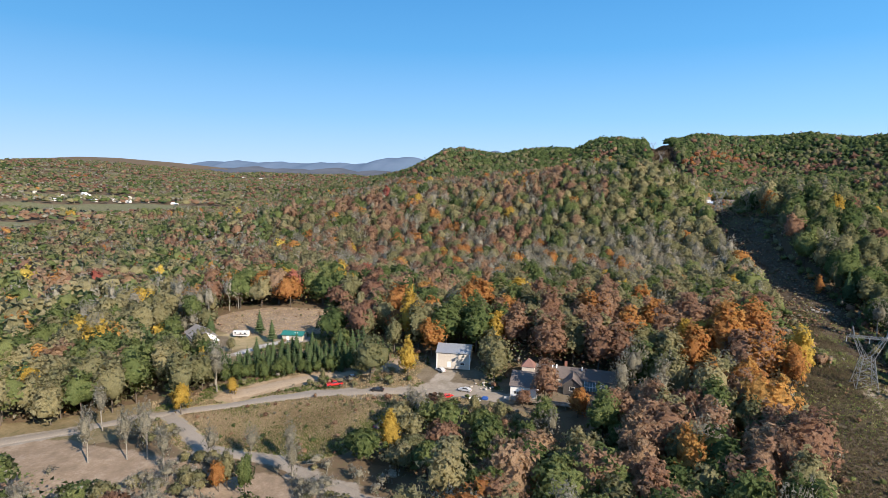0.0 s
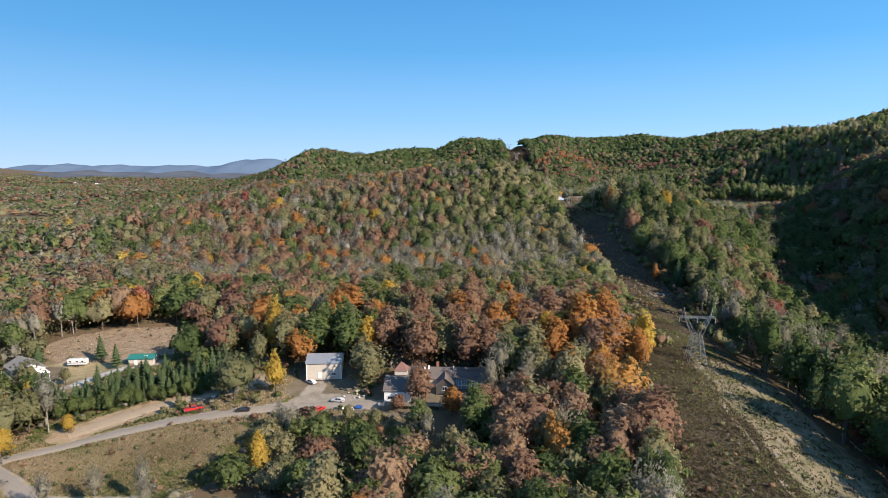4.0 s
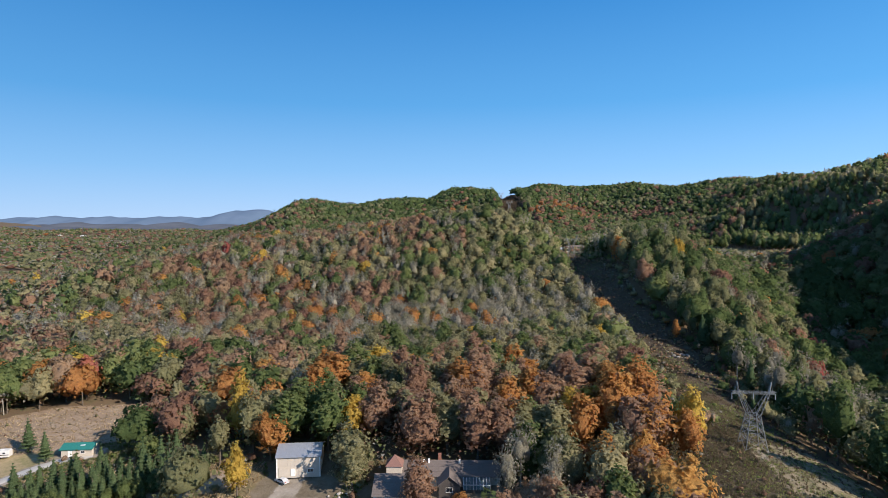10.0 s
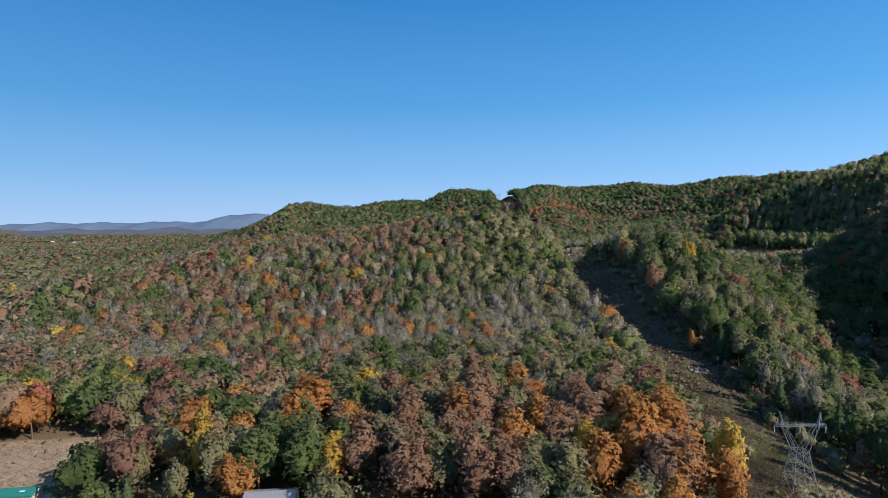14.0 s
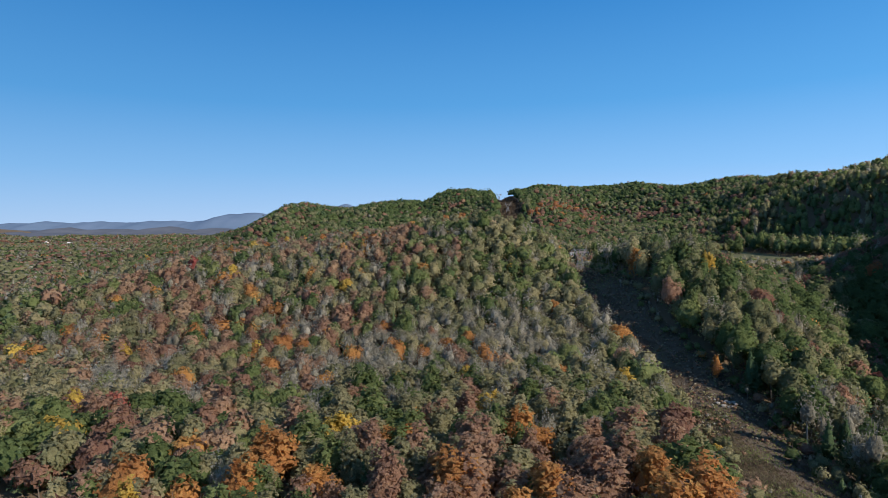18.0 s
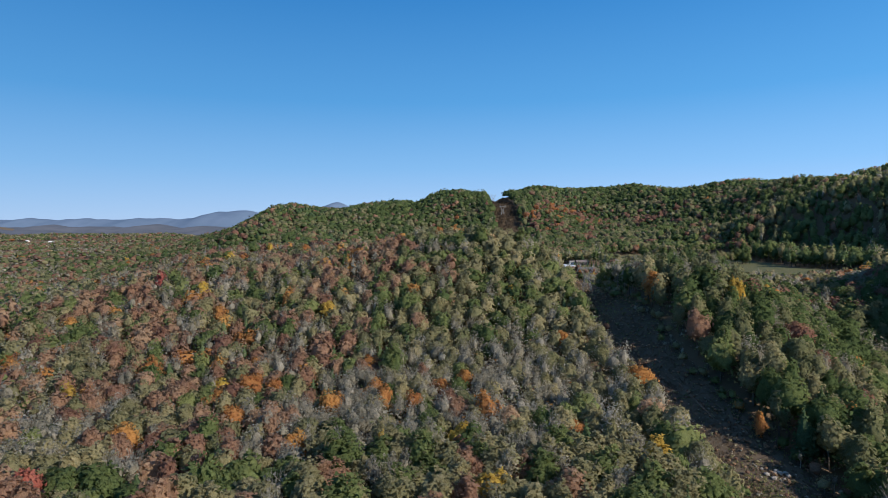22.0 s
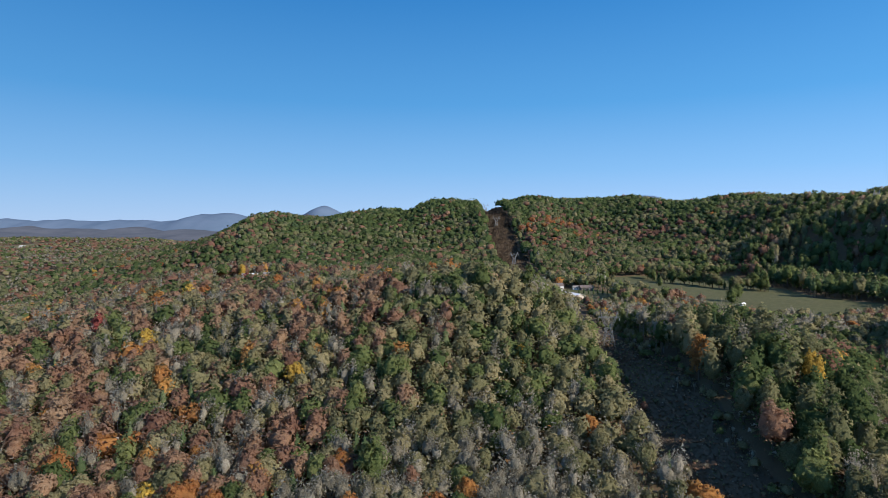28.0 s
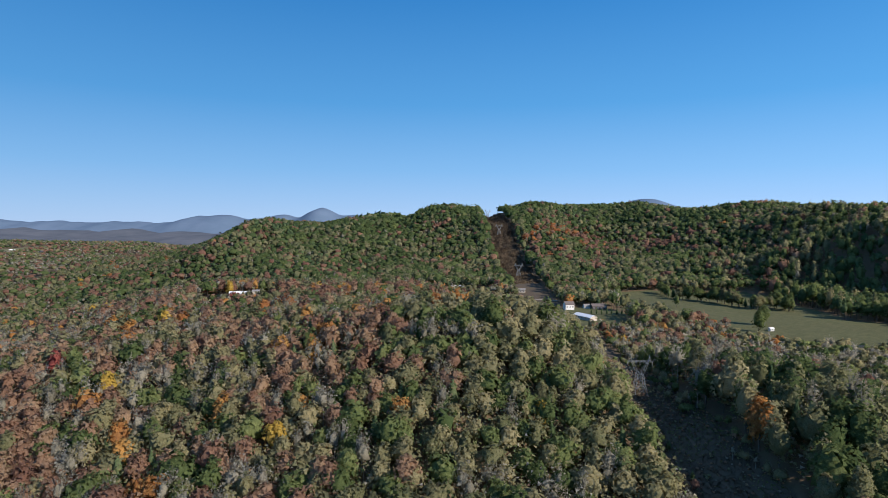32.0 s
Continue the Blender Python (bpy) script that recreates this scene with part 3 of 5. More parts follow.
    if len(w):
        bv, bf = BALL[ball]
        nv = len(bv)
        reach, lie, pick = crown(np.repeat(bv[None], len(w), 0), w)
        v = placed(bv[None] * (reach * np.where(bare, 0.55, heart - 0.06)[:, None] * rng.uniform(0.90, 1.0, (len(w), nv)))[..., None], w)
        pw = pine[w]
        if pw.any():
            tip = bv[None, :, 2] * 0.5 + 0.5
            cone = np.stack([bv[None, :, 0] + 0 * R[w][pw, None], bv[None, :, 1] + 0 * R[w][pw, None]], -1) * ((1.04 - tip) * 0.62)[..., None] * R[w][pw, None, None]
            v[pw] = np.concatenate([cone, (H[w][pw, None] * (0.12 + 0.86 * tip))[..., None]], -1)
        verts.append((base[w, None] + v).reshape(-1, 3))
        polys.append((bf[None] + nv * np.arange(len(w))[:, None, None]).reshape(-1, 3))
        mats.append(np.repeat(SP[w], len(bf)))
        # the heart grows paler upwards as well
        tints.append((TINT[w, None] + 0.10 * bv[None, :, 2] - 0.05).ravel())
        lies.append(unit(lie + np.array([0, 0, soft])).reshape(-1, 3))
    if trunk:
        ring = np.arange(5) * 2 * np.pi / 5
        foot, top = 0.013 * H + 0.05, 0.005 * H + 0.03
        lean = rng.normal(size=(n, 2)) * 0.03 * H[:, None]
        a = np.stack([np.cos(ring)[None] * foot[:, None], np.sin(ring)[None] * foot[:, None], np.full((n, 5), -0.6)], -1)
        b = np.stack([np.cos(ring)[None] * top[:, None] + lean[:, :1], np.sin(ring)[None] * top[:, None] + lean[:, 1:], np.repeat(0.74 * H[:, None], 5, 1)], -1)
        verts.append((base[:, None] + np.concatenate([a, b], 1)).reshape(-1, 3))
        r5 = np.arange(5)
        face = np.stack([r5, (r5 + 1) % 5, (r5 + 1) % 5 + 5, r5 + 5], -1)
        polys.append((face[None] + 10 * np.arange(n)[:, None, None]).reshape(-1, 4))
        mats.append(np.repeat(np.where(bare, 9, 8), 5))
        tints.append(np.zeros(n * 10))
        lies.append(np.zeros((n * 10, 3)))
    if limbs:
        w = np.where(~pine)[0]
        m = len(w)
        if m:
            h0 = H[w, None] * rng.uniform(0.28, 0.6, (m, limbs))
            an = rng.random((m, limbs)) * 2 * np.pi
            out = R[w, None] * rng.uniform(0.45, 0.95, (m, limbs))
            a = np.stack([0 * an, 0 * an, h0], -1)
            b = np.stack([np.cos(an) * out, np.sin(an) * out, np.minimum(h0 + H[w, None] * rng.uniform(0.16, 0.42, (m, limbs)), 0.95 * H[w, None])], -1)
            side = unit(np.cross(b - a, np.array([0.3, 0.2, 1.0])))
            up = unit(np.cross(side, b - a))
            th = 0.0052 * H[w, None, None] + 0.02
            tri = [a + side * th, a - 0.5 * side * th + 0.87 * up * th, a - 0.5 * side * th - 0.87 * up * th, b + side * th * 0.25, b - side * th * 0.25, b + up * th * 0.25]
            verts.append((base[w, None, None] + np.stack(tri, 2)).reshape(-1, 3))
            face = np.array([(0, 1, 4, 3), (1, 2, 5, 4), (2, 0, 3, 5)])
            polys.append((face[None] + 6 * np.arange(m * limbs)[:, None, None]).reshape(-1, 4))
            mats.append(np.repeat(np.where(bare[w], 9, 8), limbs * 3))
            tints.append(np.zeros(m * limbs * 6))
            lies.append(np.zeros((m * limbs * 6, 3)))
    return verts, polys, mats, tints, lies


def belt(x, y):
    """Where only the planted pines stand, above the track."""
    return np.maximum.reduce([ell(x, y, -121, 180, 33, 8.5, 30), ell(x, y, -166, 185, 26, 8, 0), ell(x, y, -13, 176, 10, 8, 0), along(x, y, ROAD, 8), ell(x, y, -146, 194, 30, 11, 15), ell(x, y, -32, 162, 25, 9, 0), ell(x, y, -118, 186, 36, 10, 28), ell(x, y, -105, 111, 64, 17, 5), ell(x, y, -172, 181, 30, 14, 0), along(x, y, TRACK, 10), ell(x, y, -78, 187, 9, 9)])


def scatter(x0, x1, y0, y1, gap, keep=None):
    """Places on a jittered grid, off the open ground."""
    gx, gy = np.meshgrid(np.arange(x0, x1, gap), np.arange(y0, y1, gap * 0.9))
    gx = gx + (np.arange(gx.shape[0])[:, None] % 2) * gap * 0.5
    x = (gx + rng.uniform(-0.42, 0.42, gx.shape) * gap).ravel()
    y = (gy + rng.uniform(-0.42, 0.42, gy.shape) * gap).ravel()
    ok = (open_ground(x, y) < 0.35) & (belt(x, y) < 0.5)
    if keep is not None:
        ok &= keep(x, y)
    return x[ok], y[ok]


def mixture(x, y):
    """The share of each kind of tree at a place: green, olive, pine, yellow, orange, rust, red, tan."""
    w = np.zeros((len(x), 8))
    w += (0.22, 0.41, 0.06, 0.005, 0.032, 0.14, 0.004, 0.129)

    def zone(f, shares):
        nonlocal w
        f = np.clip(f, 0, 1)[:, None]
        w = w * (1 - f) + f * np.array(shares)
    zone(sstep(-30, -110, x) * sstep(310, 420, y) * 0.85, (0.11, 0.25, 0.03, 0.006, 0.075, 0.43, 0.004, 0.095))
    zone(knoll(x, y, 0, 530, 78, 74, 0, 0.95), (0.60, 0.30, 0.03, 0.001, 0.004, 0.015, 0.0, 0.05))
    zone(ell(x, y, 190, 690, 150, 75) * 0.9, (0.10, 0.42, 0.01, 0.0, 0.03, 0.07, 0.0, 0.37))
    zone(ell(x, y, 0, 395, 95, 70) * 0.9, (0.09, 0.30, 0.03, 0.015, 0.05, 0.08, 0.005, 0.43))
    zone(ell(x, y, -25, 238, 75, 42) * 0.9, (0.10, 0.24, 0.03, 0.015, 0.10, 0.49, 0.004, 0.01))
    zone(ell(x, y, 30, 214, 22, 30) * 0.85, (0.06, 0.10, 0.0, 0.10, 0.46, 0.24, 0.02, 0.02))
    zone(ell(x, y, 22, 150, 46, 38) * 0.8, (0.15, 0.20, 0.0, 0.02, 0.20, 0.38, 0.002, 0.048))
    zone(ell(x, y, 5, 298, 72, 32) * 0.85, (0.16, 0.28, 0.06, 0.03, 0.10, 0.13, 0.01, 0.23))
    zone(ell(x, y, -112, 195, 24, 11, 15), (0.12, 0.10, 0.72, 0.0, 0.0, 0.03, 0.0, 0.03))
    zone(ell(x, y, -95, 192, 48, 20), (0.32, 0.38, 0.14, 0.02, 0.04, 0.10, 0.0, 0.0))
    zone(ell(x, y, -60, 138, 22, 24) * 0.8, (0.42, 0.36, 0.06, 0.02, 0.02, 0.06, 0.0, 0.06))
    zone(ell(x, y, -215, 160, 90, 60) * 0.8, (0.20, 0.30, 0.22, 0.012, 0.02, 0.03, 0.0, 0.218))
    zone(ell(x, y, -115, 82, 95, 34) * 0.95, (0.24, 0.44, 0.04, 0.002, 0.01, 0.03, 0.0, 0.238))
    zone(ell(x, y, -170, 266, 84, 32, 8) * 0.9, (0.26, 0.26, 0.12, 0.015, 0.10, 0.235, 0.006, 0.01))
    zone(sstep(82, 96, x) * sstep(520, 420, y) * 0.95, (0.42, 0.31, 0.16, 0.002, 0.010, 0.03, 0.006, 0.062))
    zone(sstep(80, 90, x) * sstep(380, 420, y) * sstep(560, 500, y) * 0.9, (0.64, 0.16, 0.08, 0.002, 0.025, 0.06, 0.0, 0.033))
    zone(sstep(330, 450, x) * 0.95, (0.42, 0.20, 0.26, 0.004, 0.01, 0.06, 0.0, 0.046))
    zone(sstep(-300, -480, x) * sstep(900, 600, y) * 0.8, (0.26, 0.38, 0.06, 0.01, 0.05, 0.13, 0.01, 0.10))
    # dark kinds right of the pasture, their colour standing in for forest shade
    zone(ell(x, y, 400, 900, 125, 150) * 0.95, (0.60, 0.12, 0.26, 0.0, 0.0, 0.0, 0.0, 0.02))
    hill = sstep(940, 1040, y) * sstep(-900, -600, x)
    zone(hill * 0.97, (0.46, 0.30, 0.14, 0.0, 0.0, 0.07, 0.0, 0.03))
    zone(hill * sstep(1380, 1560, y + 60 * wave(x, y, 140, 12)) * 0.9, (0.66, 0.10, 0.22, 0.0, 0.0, 0.01, 0.0, 0.01))
    zone(hill * ell(x, y, 165, 1320, 95, 150) * 0.75, (0.26, 0.24, 0.10, 0.0, 0.07, 0.30, 0.0, 0.03))
    # muted, greyer kinds far to the left stand in for haze by colour
    zone(sstep(-230, -420, x) * sstep(1060, 900, y) * 0.8, (0.22, 0.40, 0.08, 0.003, 0.012, 0.17, 0.0, 0.115))
    zone(sstep(-650, -900, x) * 0.95, (0.12, 0.34, 0.08, 0.0, 0.0, 0.12, 0.0, 0.34))
    w = w * np.exp(np.stack([1.25 * wave(x, y, 34 + 5 * i, 20 + i) + 0.7 * wave(x, y, 110, 90 + i) for i in range(8)], -1))
    w /= w.sum(1, keepdims=True)
    c = np.cumsum(w, 1)
    return np.minimum((rng.random((len(x), 1)) > c).sum(1), 7)


def stature(x, y, sp):
    """Crown radius and height for each place."""
    n = len(x)
    h = rng.uniform(13.5, 20.0, n) + 2.0 * wave(x, y, 60, 30)
    low = np.maximum.reduce([ell(x, y, -45, 146, 44, 27, 0), ell(x, y, -118, 86, 84, 26, 0),  ell(x, y, -112, 185, 34, 14, 28), ell(x, y, -160, 186, 46, 22, 0), ell(x, y, 215, 670, 160, 110, 0), ell(x, y, -238, 735, 52, 85, 22), ell(x, y, 80, 770, 40, 26, 0)])

    r = 5.6 + 4.2 * rng.random(n) ** 1.2
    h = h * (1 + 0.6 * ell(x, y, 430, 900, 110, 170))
    h, r = h * (1 - 0.45 * low), r * (1 - 0.28 * low)
    h = h * (1 + (0.3 + 0.3 * sstep(280, 220, y)) * sstep(12, 18, x - cut_axis(y)) * sstep(75, 45, x - cut_axis(y)) * sstep(40, 80, y) * sstep(640, 560, y))
    h = h * (1 + 0.45 * sstep(62, 40, np.abs(x - cut_axis(y))) * sstep(1000, 1100, y))
    h = np.where(sp == PINE, h * 0.82, h)
    r = np.where(sp == PINE, r * 0.72, r)
    r = np.where(sp == TAN, r * 0.62, np.where(sp == OLIVE, r * 0.88, r))
    h = np.where(sp == TAN, h * 1.06, h)
    return r, h


def beside(x, y, sp):
    slim = sp == TAN
    a = rng.random(slim.sum()) * 2 * np.pi
    return np.append(x, x[slim] + 4.4 * np.cos(a)), np.append(y, y[slim] + 4.4 * np.sin(a)), np.append(sp, sp[slim])


def stand(name, label, x, y, clumps, leaf, limbs=0, grow_r=1.0, trunk=True, low=1.0, ball=1, whorled=True, paired=True, heart=0.9, soft=0.3):
    sp = mixture(x, y)
    if paired:      # slim bare trees stand closer
        x, y, sp = beside(x, y, sp)
    r, h = stature(x, y, sp)
    h, r = h * low, r * (0.35 + 0.65 * low)
    # right of the cut a lower tint gives darker greens and painted-in shade
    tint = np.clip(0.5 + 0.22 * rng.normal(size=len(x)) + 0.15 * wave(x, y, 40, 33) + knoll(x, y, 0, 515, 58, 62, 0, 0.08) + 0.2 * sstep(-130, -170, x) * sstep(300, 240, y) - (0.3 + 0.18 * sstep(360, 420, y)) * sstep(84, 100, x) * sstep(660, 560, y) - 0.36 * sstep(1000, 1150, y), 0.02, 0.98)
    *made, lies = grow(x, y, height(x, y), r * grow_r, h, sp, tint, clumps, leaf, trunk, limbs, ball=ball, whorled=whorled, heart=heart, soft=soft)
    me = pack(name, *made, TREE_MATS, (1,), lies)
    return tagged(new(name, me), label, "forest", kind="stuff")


def thicket(name, label, x0, x1, y0, y1, each, size, low, high, besides=None):
    """Leafy understorey: single sprays between the stems, at uneven heights."""
    n = int((x1 - x0) * (y1 - y0) / each)
    x, y = rng.uniform(x0, x1, n), rng.uniform(y0, y1, n)
    ok = (open_ground(x, y) < 0.3) & (belt(x, y) < 0.4)
    if besides is not None:
        ok &= besides(x, y)
    x, y = x[ok], y[ok]
    n = len(x)
    sp = mixture(x, y)
    sp = np.where((sp == YELLOW) | (sp == RED), OLIVE, sp)
    short = 1 - 0.5 * np.maximum(ell(x, y, -45, 146, 44, 27, 0), np.maximum(ell(x, y, 215, 670, 160, 110, 0), ell(x, y, -238, 735, 52, 85, 22)))
    c = np.stack([x, y, height(x, y) + rng.uniform(low, high, n) * short], -1)
    nrm = unit(np.array([0, 0, 1.0]) + 0.55 * rng.normal(size=(n, 3)))
    t1 = unit(np.cross(nrm, unit(rng.normal(size=(n, 3)))))
    t2 = np.cross(nrm, t1)
    s = (size * rng.uniform(0.6, 1.4, n))[:, None]
    q = np.stack([c + t1 * s, c - t1 * s * 0.6 + t2 * s * 0.85, c - t1 * s * 0.55 - t2 * s * 0.9], 1).reshape(-1, 3)
    tint = np.clip(0.45 + 0.2 * rng.normal(size=n), 0, 1)
    me = pack(name, [q], [np.arange(n * 3).reshape(-1, 3)], [sp], [np.repeat(tint, 3)], TREE_MATS, (), [np.repeat(unit(nrm + np.array([0, 0, 0.6])), 3, 0)])
    return tagged(new(name, me), label, "shrubs", kind="stuff")
# ---------------------------------------------------------------- the woods
def lone(x, y):
    """The stretch whose trees stand as things of their own."""
    return (x > -75) & (x < 46) & (y > 196) & (y < 330)


KIND_NAME = ["green_tree", "fading_tree", "pine_tree", "yellow_tree", "orange_tree", "rust_brown_tree", "red_tree", "bare_tree"]
KIND_LABEL = ["leafy green hardwood standing in the autumn wood", "hardwood with dull olive leaves fading in autumn", "dark green pine with tiered boughs in the wood",
              "hardwood with bright yellow autumn leaves", "hardwood with glowing orange autumn leaves", "oak with rust-brown autumn leaves in the wood",
              "small maple with deep red autumn leaves", "nearly leafless grey-barked tree with thin twigs"]


def tree_proto(sp, seed, clumps=1100, leaf=0.46):
    """One tree at the origin: trunk with limbs, and crown."""
    global rng
    rng = np.random.default_rng(100 * sp + seed)
    one = np.zeros(1)
    r, h = {PINE: (3.0, 14.5), TAN: (3.2, 18.0), OLIVE: (4.3, 18.5)}.get(sp, (4.9, 19.0))
    v, p, m, t, lie = grow(one, one, one, np.array([r]), np.array([h]), np.array([sp]), np.array([0.5]), clumps, leaf, True, 16 if sp == TAN else 6, ball=1)
    wood = [i for i in range(len(m)) if m[i][0] >= 8]
    leafy = [i for i in range(len(m)) if m[i][0] < 8]
    crown = pack("crown", [v[i] for i in leafy], [p[i] for i in leafy], [m[i] * 0 for i in leafy], [t[i] for i in leafy], [LEAF[sp]], (1,), [lie[i] for i in leafy])
    trunk = pack("trunk", [v[i] for i in wood], [p[i] for i in wood], [m[i] * 0 for i in wood], [t[i] for i in wood], [BARK_PALE if sp == TAN else BARK])
    ob = tagged(new(KIND_NAME[sp]), KIND_LABEL[sp], "tree", "trees of the wood")
    part_of("trunk", trunk, ob)
    part_of("crown", crown, ob)
    return ob


PROTO = {}


def plant(sp, x, y, size=1.0, wide=1.0, label=""):
    """A tree of its own at a place on the ground."""
    global rng
    key = (sp, int(abs(x * 7 + y * 13)) % 4)
    m = pose(x, y, ground_z(x, y) - 0.1, 0, 0, (x * 77 + y * 31) % 360) @ Matrix.Diagonal((size * wide, size * wide, size, 1))
    if key not in PROTO:
        keep = rng
        PROTO[key] = tree_proto(*key)
        rng = keep
        ob = PROTO[key]
        ob.matrix_basis = m
    else:
        src = PROTO[key]
        scale = src.scale.copy()
        src.scale = (1, 1, 1)
        ob = copy_thing(src, m)
        src.scale = scale
    return tagged(ob, label) if label else ob


# the wood that the camera flies over, tree by tree
x, y = scatter(-75, 46, 196, 330, 8.6, lone)
for px, py, sp in zip(*beside(x, y, mixture(x, y))):
    plant(int(sp), float(px), float(py), rng.uniform(0.8, 1.15), rng.uniform(1.15, 1.6) if sp not in (PINE, TAN) else rng.uniform(0.9, 1.2))

# the rest of the woods, from near to far
x, y = scatter(-200, 120, 52, 200, 8.4, lambda x, y: ~lone(x, y))
stand("front_woods", "autumn hardwoods round the meadow and the houses", x, y, 680, 0.47, 5, ball=1)
x, y = scatter(-235, 180, 86, 350, 9.0, lambda x, y: ~lone(x, y) & ((y >= 200) | (x <= -200) | (x >= 120)))
stand("near_woods", "autumn hardwoods and pines round the clearing", x, y, 340, 0.62, 3)
x, y = scatter(-235, 180, -60, 86, 10.0, lambda x, y: (y < 52) | (x < -200) | (x > 120))
stand("under_woods", "autumn hardwoods below the start of the flight", x, y, 10, 2.2, ball=0)
thicket("near_thicket", "saplings and shrubs filling the near woods", -235, 180, 52, 350, 0.95, 0.5, 1.5, 9.0)
thicket("ridge_thicket", "saplings and shrubs filling the ridge woods", -330, 300, 350, 660, 1.7, 0.85, 4.0, 12.0)
thicket("slope_thicket", "saplings and shrubs filling the far woods", -720, 430, 60, 1060, 11, 2.0, 5.0, 12.0, lambda x, y: ~((x > -235) & (x < 180) & (y < 350)) & ~((x > -330) & (x < 300) & (y >= 350) & (y < 660)))
x, y = scatter(-200, 160, 350, 430, 8.6)
stand("ridge_foot_woods", "autumn hardwoods at the foot of the near ridge", x, y, 460, 0.52, 3)
x, y = scatter(-330, 300, 350, 520, 8.6, lambda x, y: (y >= 430) | (x < -200) | (x > 160))
stand("ridge_woods", "autumn hardwoods covering the near ridge", x, y, 220, 0.70, 2, ball=0)
x, y = scatter(-330, 300, 520, 660, 8.6)
stand("crest_woods", "autumn hardwoods on the back of the near ridge", x, y, 120, 0.95, 1, ball=0)
x, y = scatter(-330, 430, 660, 1060, 10.5)
stand("valley_woods", "hardwoods on the far side of the ridge and round the pasture", x, y, 52, 1.15, whorled=False, ball=0)
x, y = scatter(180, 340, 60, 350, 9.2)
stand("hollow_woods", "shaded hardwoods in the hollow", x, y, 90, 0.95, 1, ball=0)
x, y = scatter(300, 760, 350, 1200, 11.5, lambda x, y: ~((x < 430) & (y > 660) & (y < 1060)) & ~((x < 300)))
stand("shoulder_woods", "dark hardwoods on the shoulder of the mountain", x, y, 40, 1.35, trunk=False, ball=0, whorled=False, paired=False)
x, y = scatter(-900, 760, 1060, 1760, 11.0, lambda x, y: ~((x > 300) & (y < 1200)) & (np.abs(x - cut_axis(y)) > 27))
stand("mountain_woods", "autumn hardwoods covering the long mountain", x, y, 11, 1.6, grow_r=1.35, trunk=False, low=0.92, heart=0.96, soft=0.7, ball=0, whorled=False, paired=False)
x, y = scatter(-720, -235, 60, 420, 9.4)
stand("left_slope_woods", "olive and rust hardwoods falling to the wide valley", x, y, 38, 1.3, whorled=False, ball=0)
x, y = scatter(-800, -330, 420, 1060, 10.5)
stand("left_ridge_woods", "rust and olive hardwoods on the long spur", x, y, 30, 1.45, trunk=False, ball=0, whorled=False, paired=False)
x, y = scatter(-2400, -720, 150, 2700, 18.0, lambda x, y: (y > -0.6 * x - 120) & ~((x > -800) & (y > 420) & (y < 1060)) & ~((x > -900) & (y > 1060) & (y < 1760)))
stand("far_valley_woods", "distant woods of the wide valley", x, y, 3, 2.4, grow_r=1.8, soft=0.9, trunk=False, low=0.8, ball=0, whorled=False, paired=False)
x, y = scatter(-900, 900, 1760, 2500, 30.0, lambda x, y: np.abs(x - cut_axis(y)) > 60)
stand("back_woods", "woods behind the crest of the mountain", x, y, 4, 5.0, grow_r=3.0, trunk=False, ball=0, whorled=False, paired=False)
# saplings that come up in the power-line cut
x, y = rng.uniform(40, 120, 1500), rng.uniform(225, 640, 1500)
ok = (zones(x, y)["cut"] > 0.5) & (np.abs(x - cut_axis(y)) > 11 + 6 * wave(x, y, 22, 95))
stand("cut_saplings", "brown and olive saplings along the sides of the cut", x[ok], y[ok], 60, 0.5, 2, low=0.3, ball=0, paired=False, grow_r=0.8)
# ---------------------------------------------------------------- roads
def ribbon(name, way, half, material, label, lift=0.12, category="road"):
    """A road laid over the ground along a line of points, with a low edge."""
    pts = []
    for (ax, ay), (bx, by) in zip(way, way[1:]):
        k = max(1, int(math.hypot(bx - ax, by - ay) / 3))
        pts += [(ax + (bx - ax) * i / k, ay + (by - ay) * i / k) for i in range(k)]
    pts.append(way[-1])
    for _ in range(3):
        pts = [pts[0]] + [tuple((a + 2 * b + c) / 4 for a, b, c in zip(pts[i - 1], pts[i], pts[i + 1])) for i in range(1, len(pts) - 1)] + [pts[-1]]
    bm = bmesh.new()
    rows = []
    for i, (px, py) in enumerate(pts):
        qx, qy = pts[min(i + 1, len(pts) - 1)]
        rx, ry = pts[max(i - 1, 0)]
        d = Vector((qx - rx, qy - ry)).normalized()
        w = half * (1 + 0.14 * float(wave(px, py, 6, 41)))
        row = []
        for s, dz in ((-1.35, -0.35), (-1, -0.02), (-0.35, 0.05), (0.35, 0.05), (1, -0.02), (1.35, -0.35)):
            x, y = px - d.y * w * s, py + d.x * w * s
            row.append(bm.verts.new((x, y, ground_z(x, y) + lift + dz)))
        rows.append(row)
    for a, b in zip(rows, rows[1:]):
        for i in range(5):
            bm.faces.new((a[i], b[i], b[i + 1], a[i + 1])).smooth = True
    bmesh.ops.recalc_face_normals(bm, faces=bm.faces)
    return tagged(part(name, bm, material, None), label, category, kind="structure")


ribbon("road", ROAD, 1.75, GRAVEL, "pale gravel road winding past the clearing")
ribbon("lane", LANE, 1.7, GRAVEL, "worn gravel lane below the meadow")
ribbon("track", TRACK, 2.6, DIRT, "sandy dirt track beside the road")
ribbon("driveway", DRIVE, 1.9, CONCRETE, "pale driveway of the hillside house")
ribbon("farm_road", [(-95, 985), (-40, 975), (10, 962), (60, 950), (100, 935)], 2.4, GRAVEL, "narrow pale road across the valley")


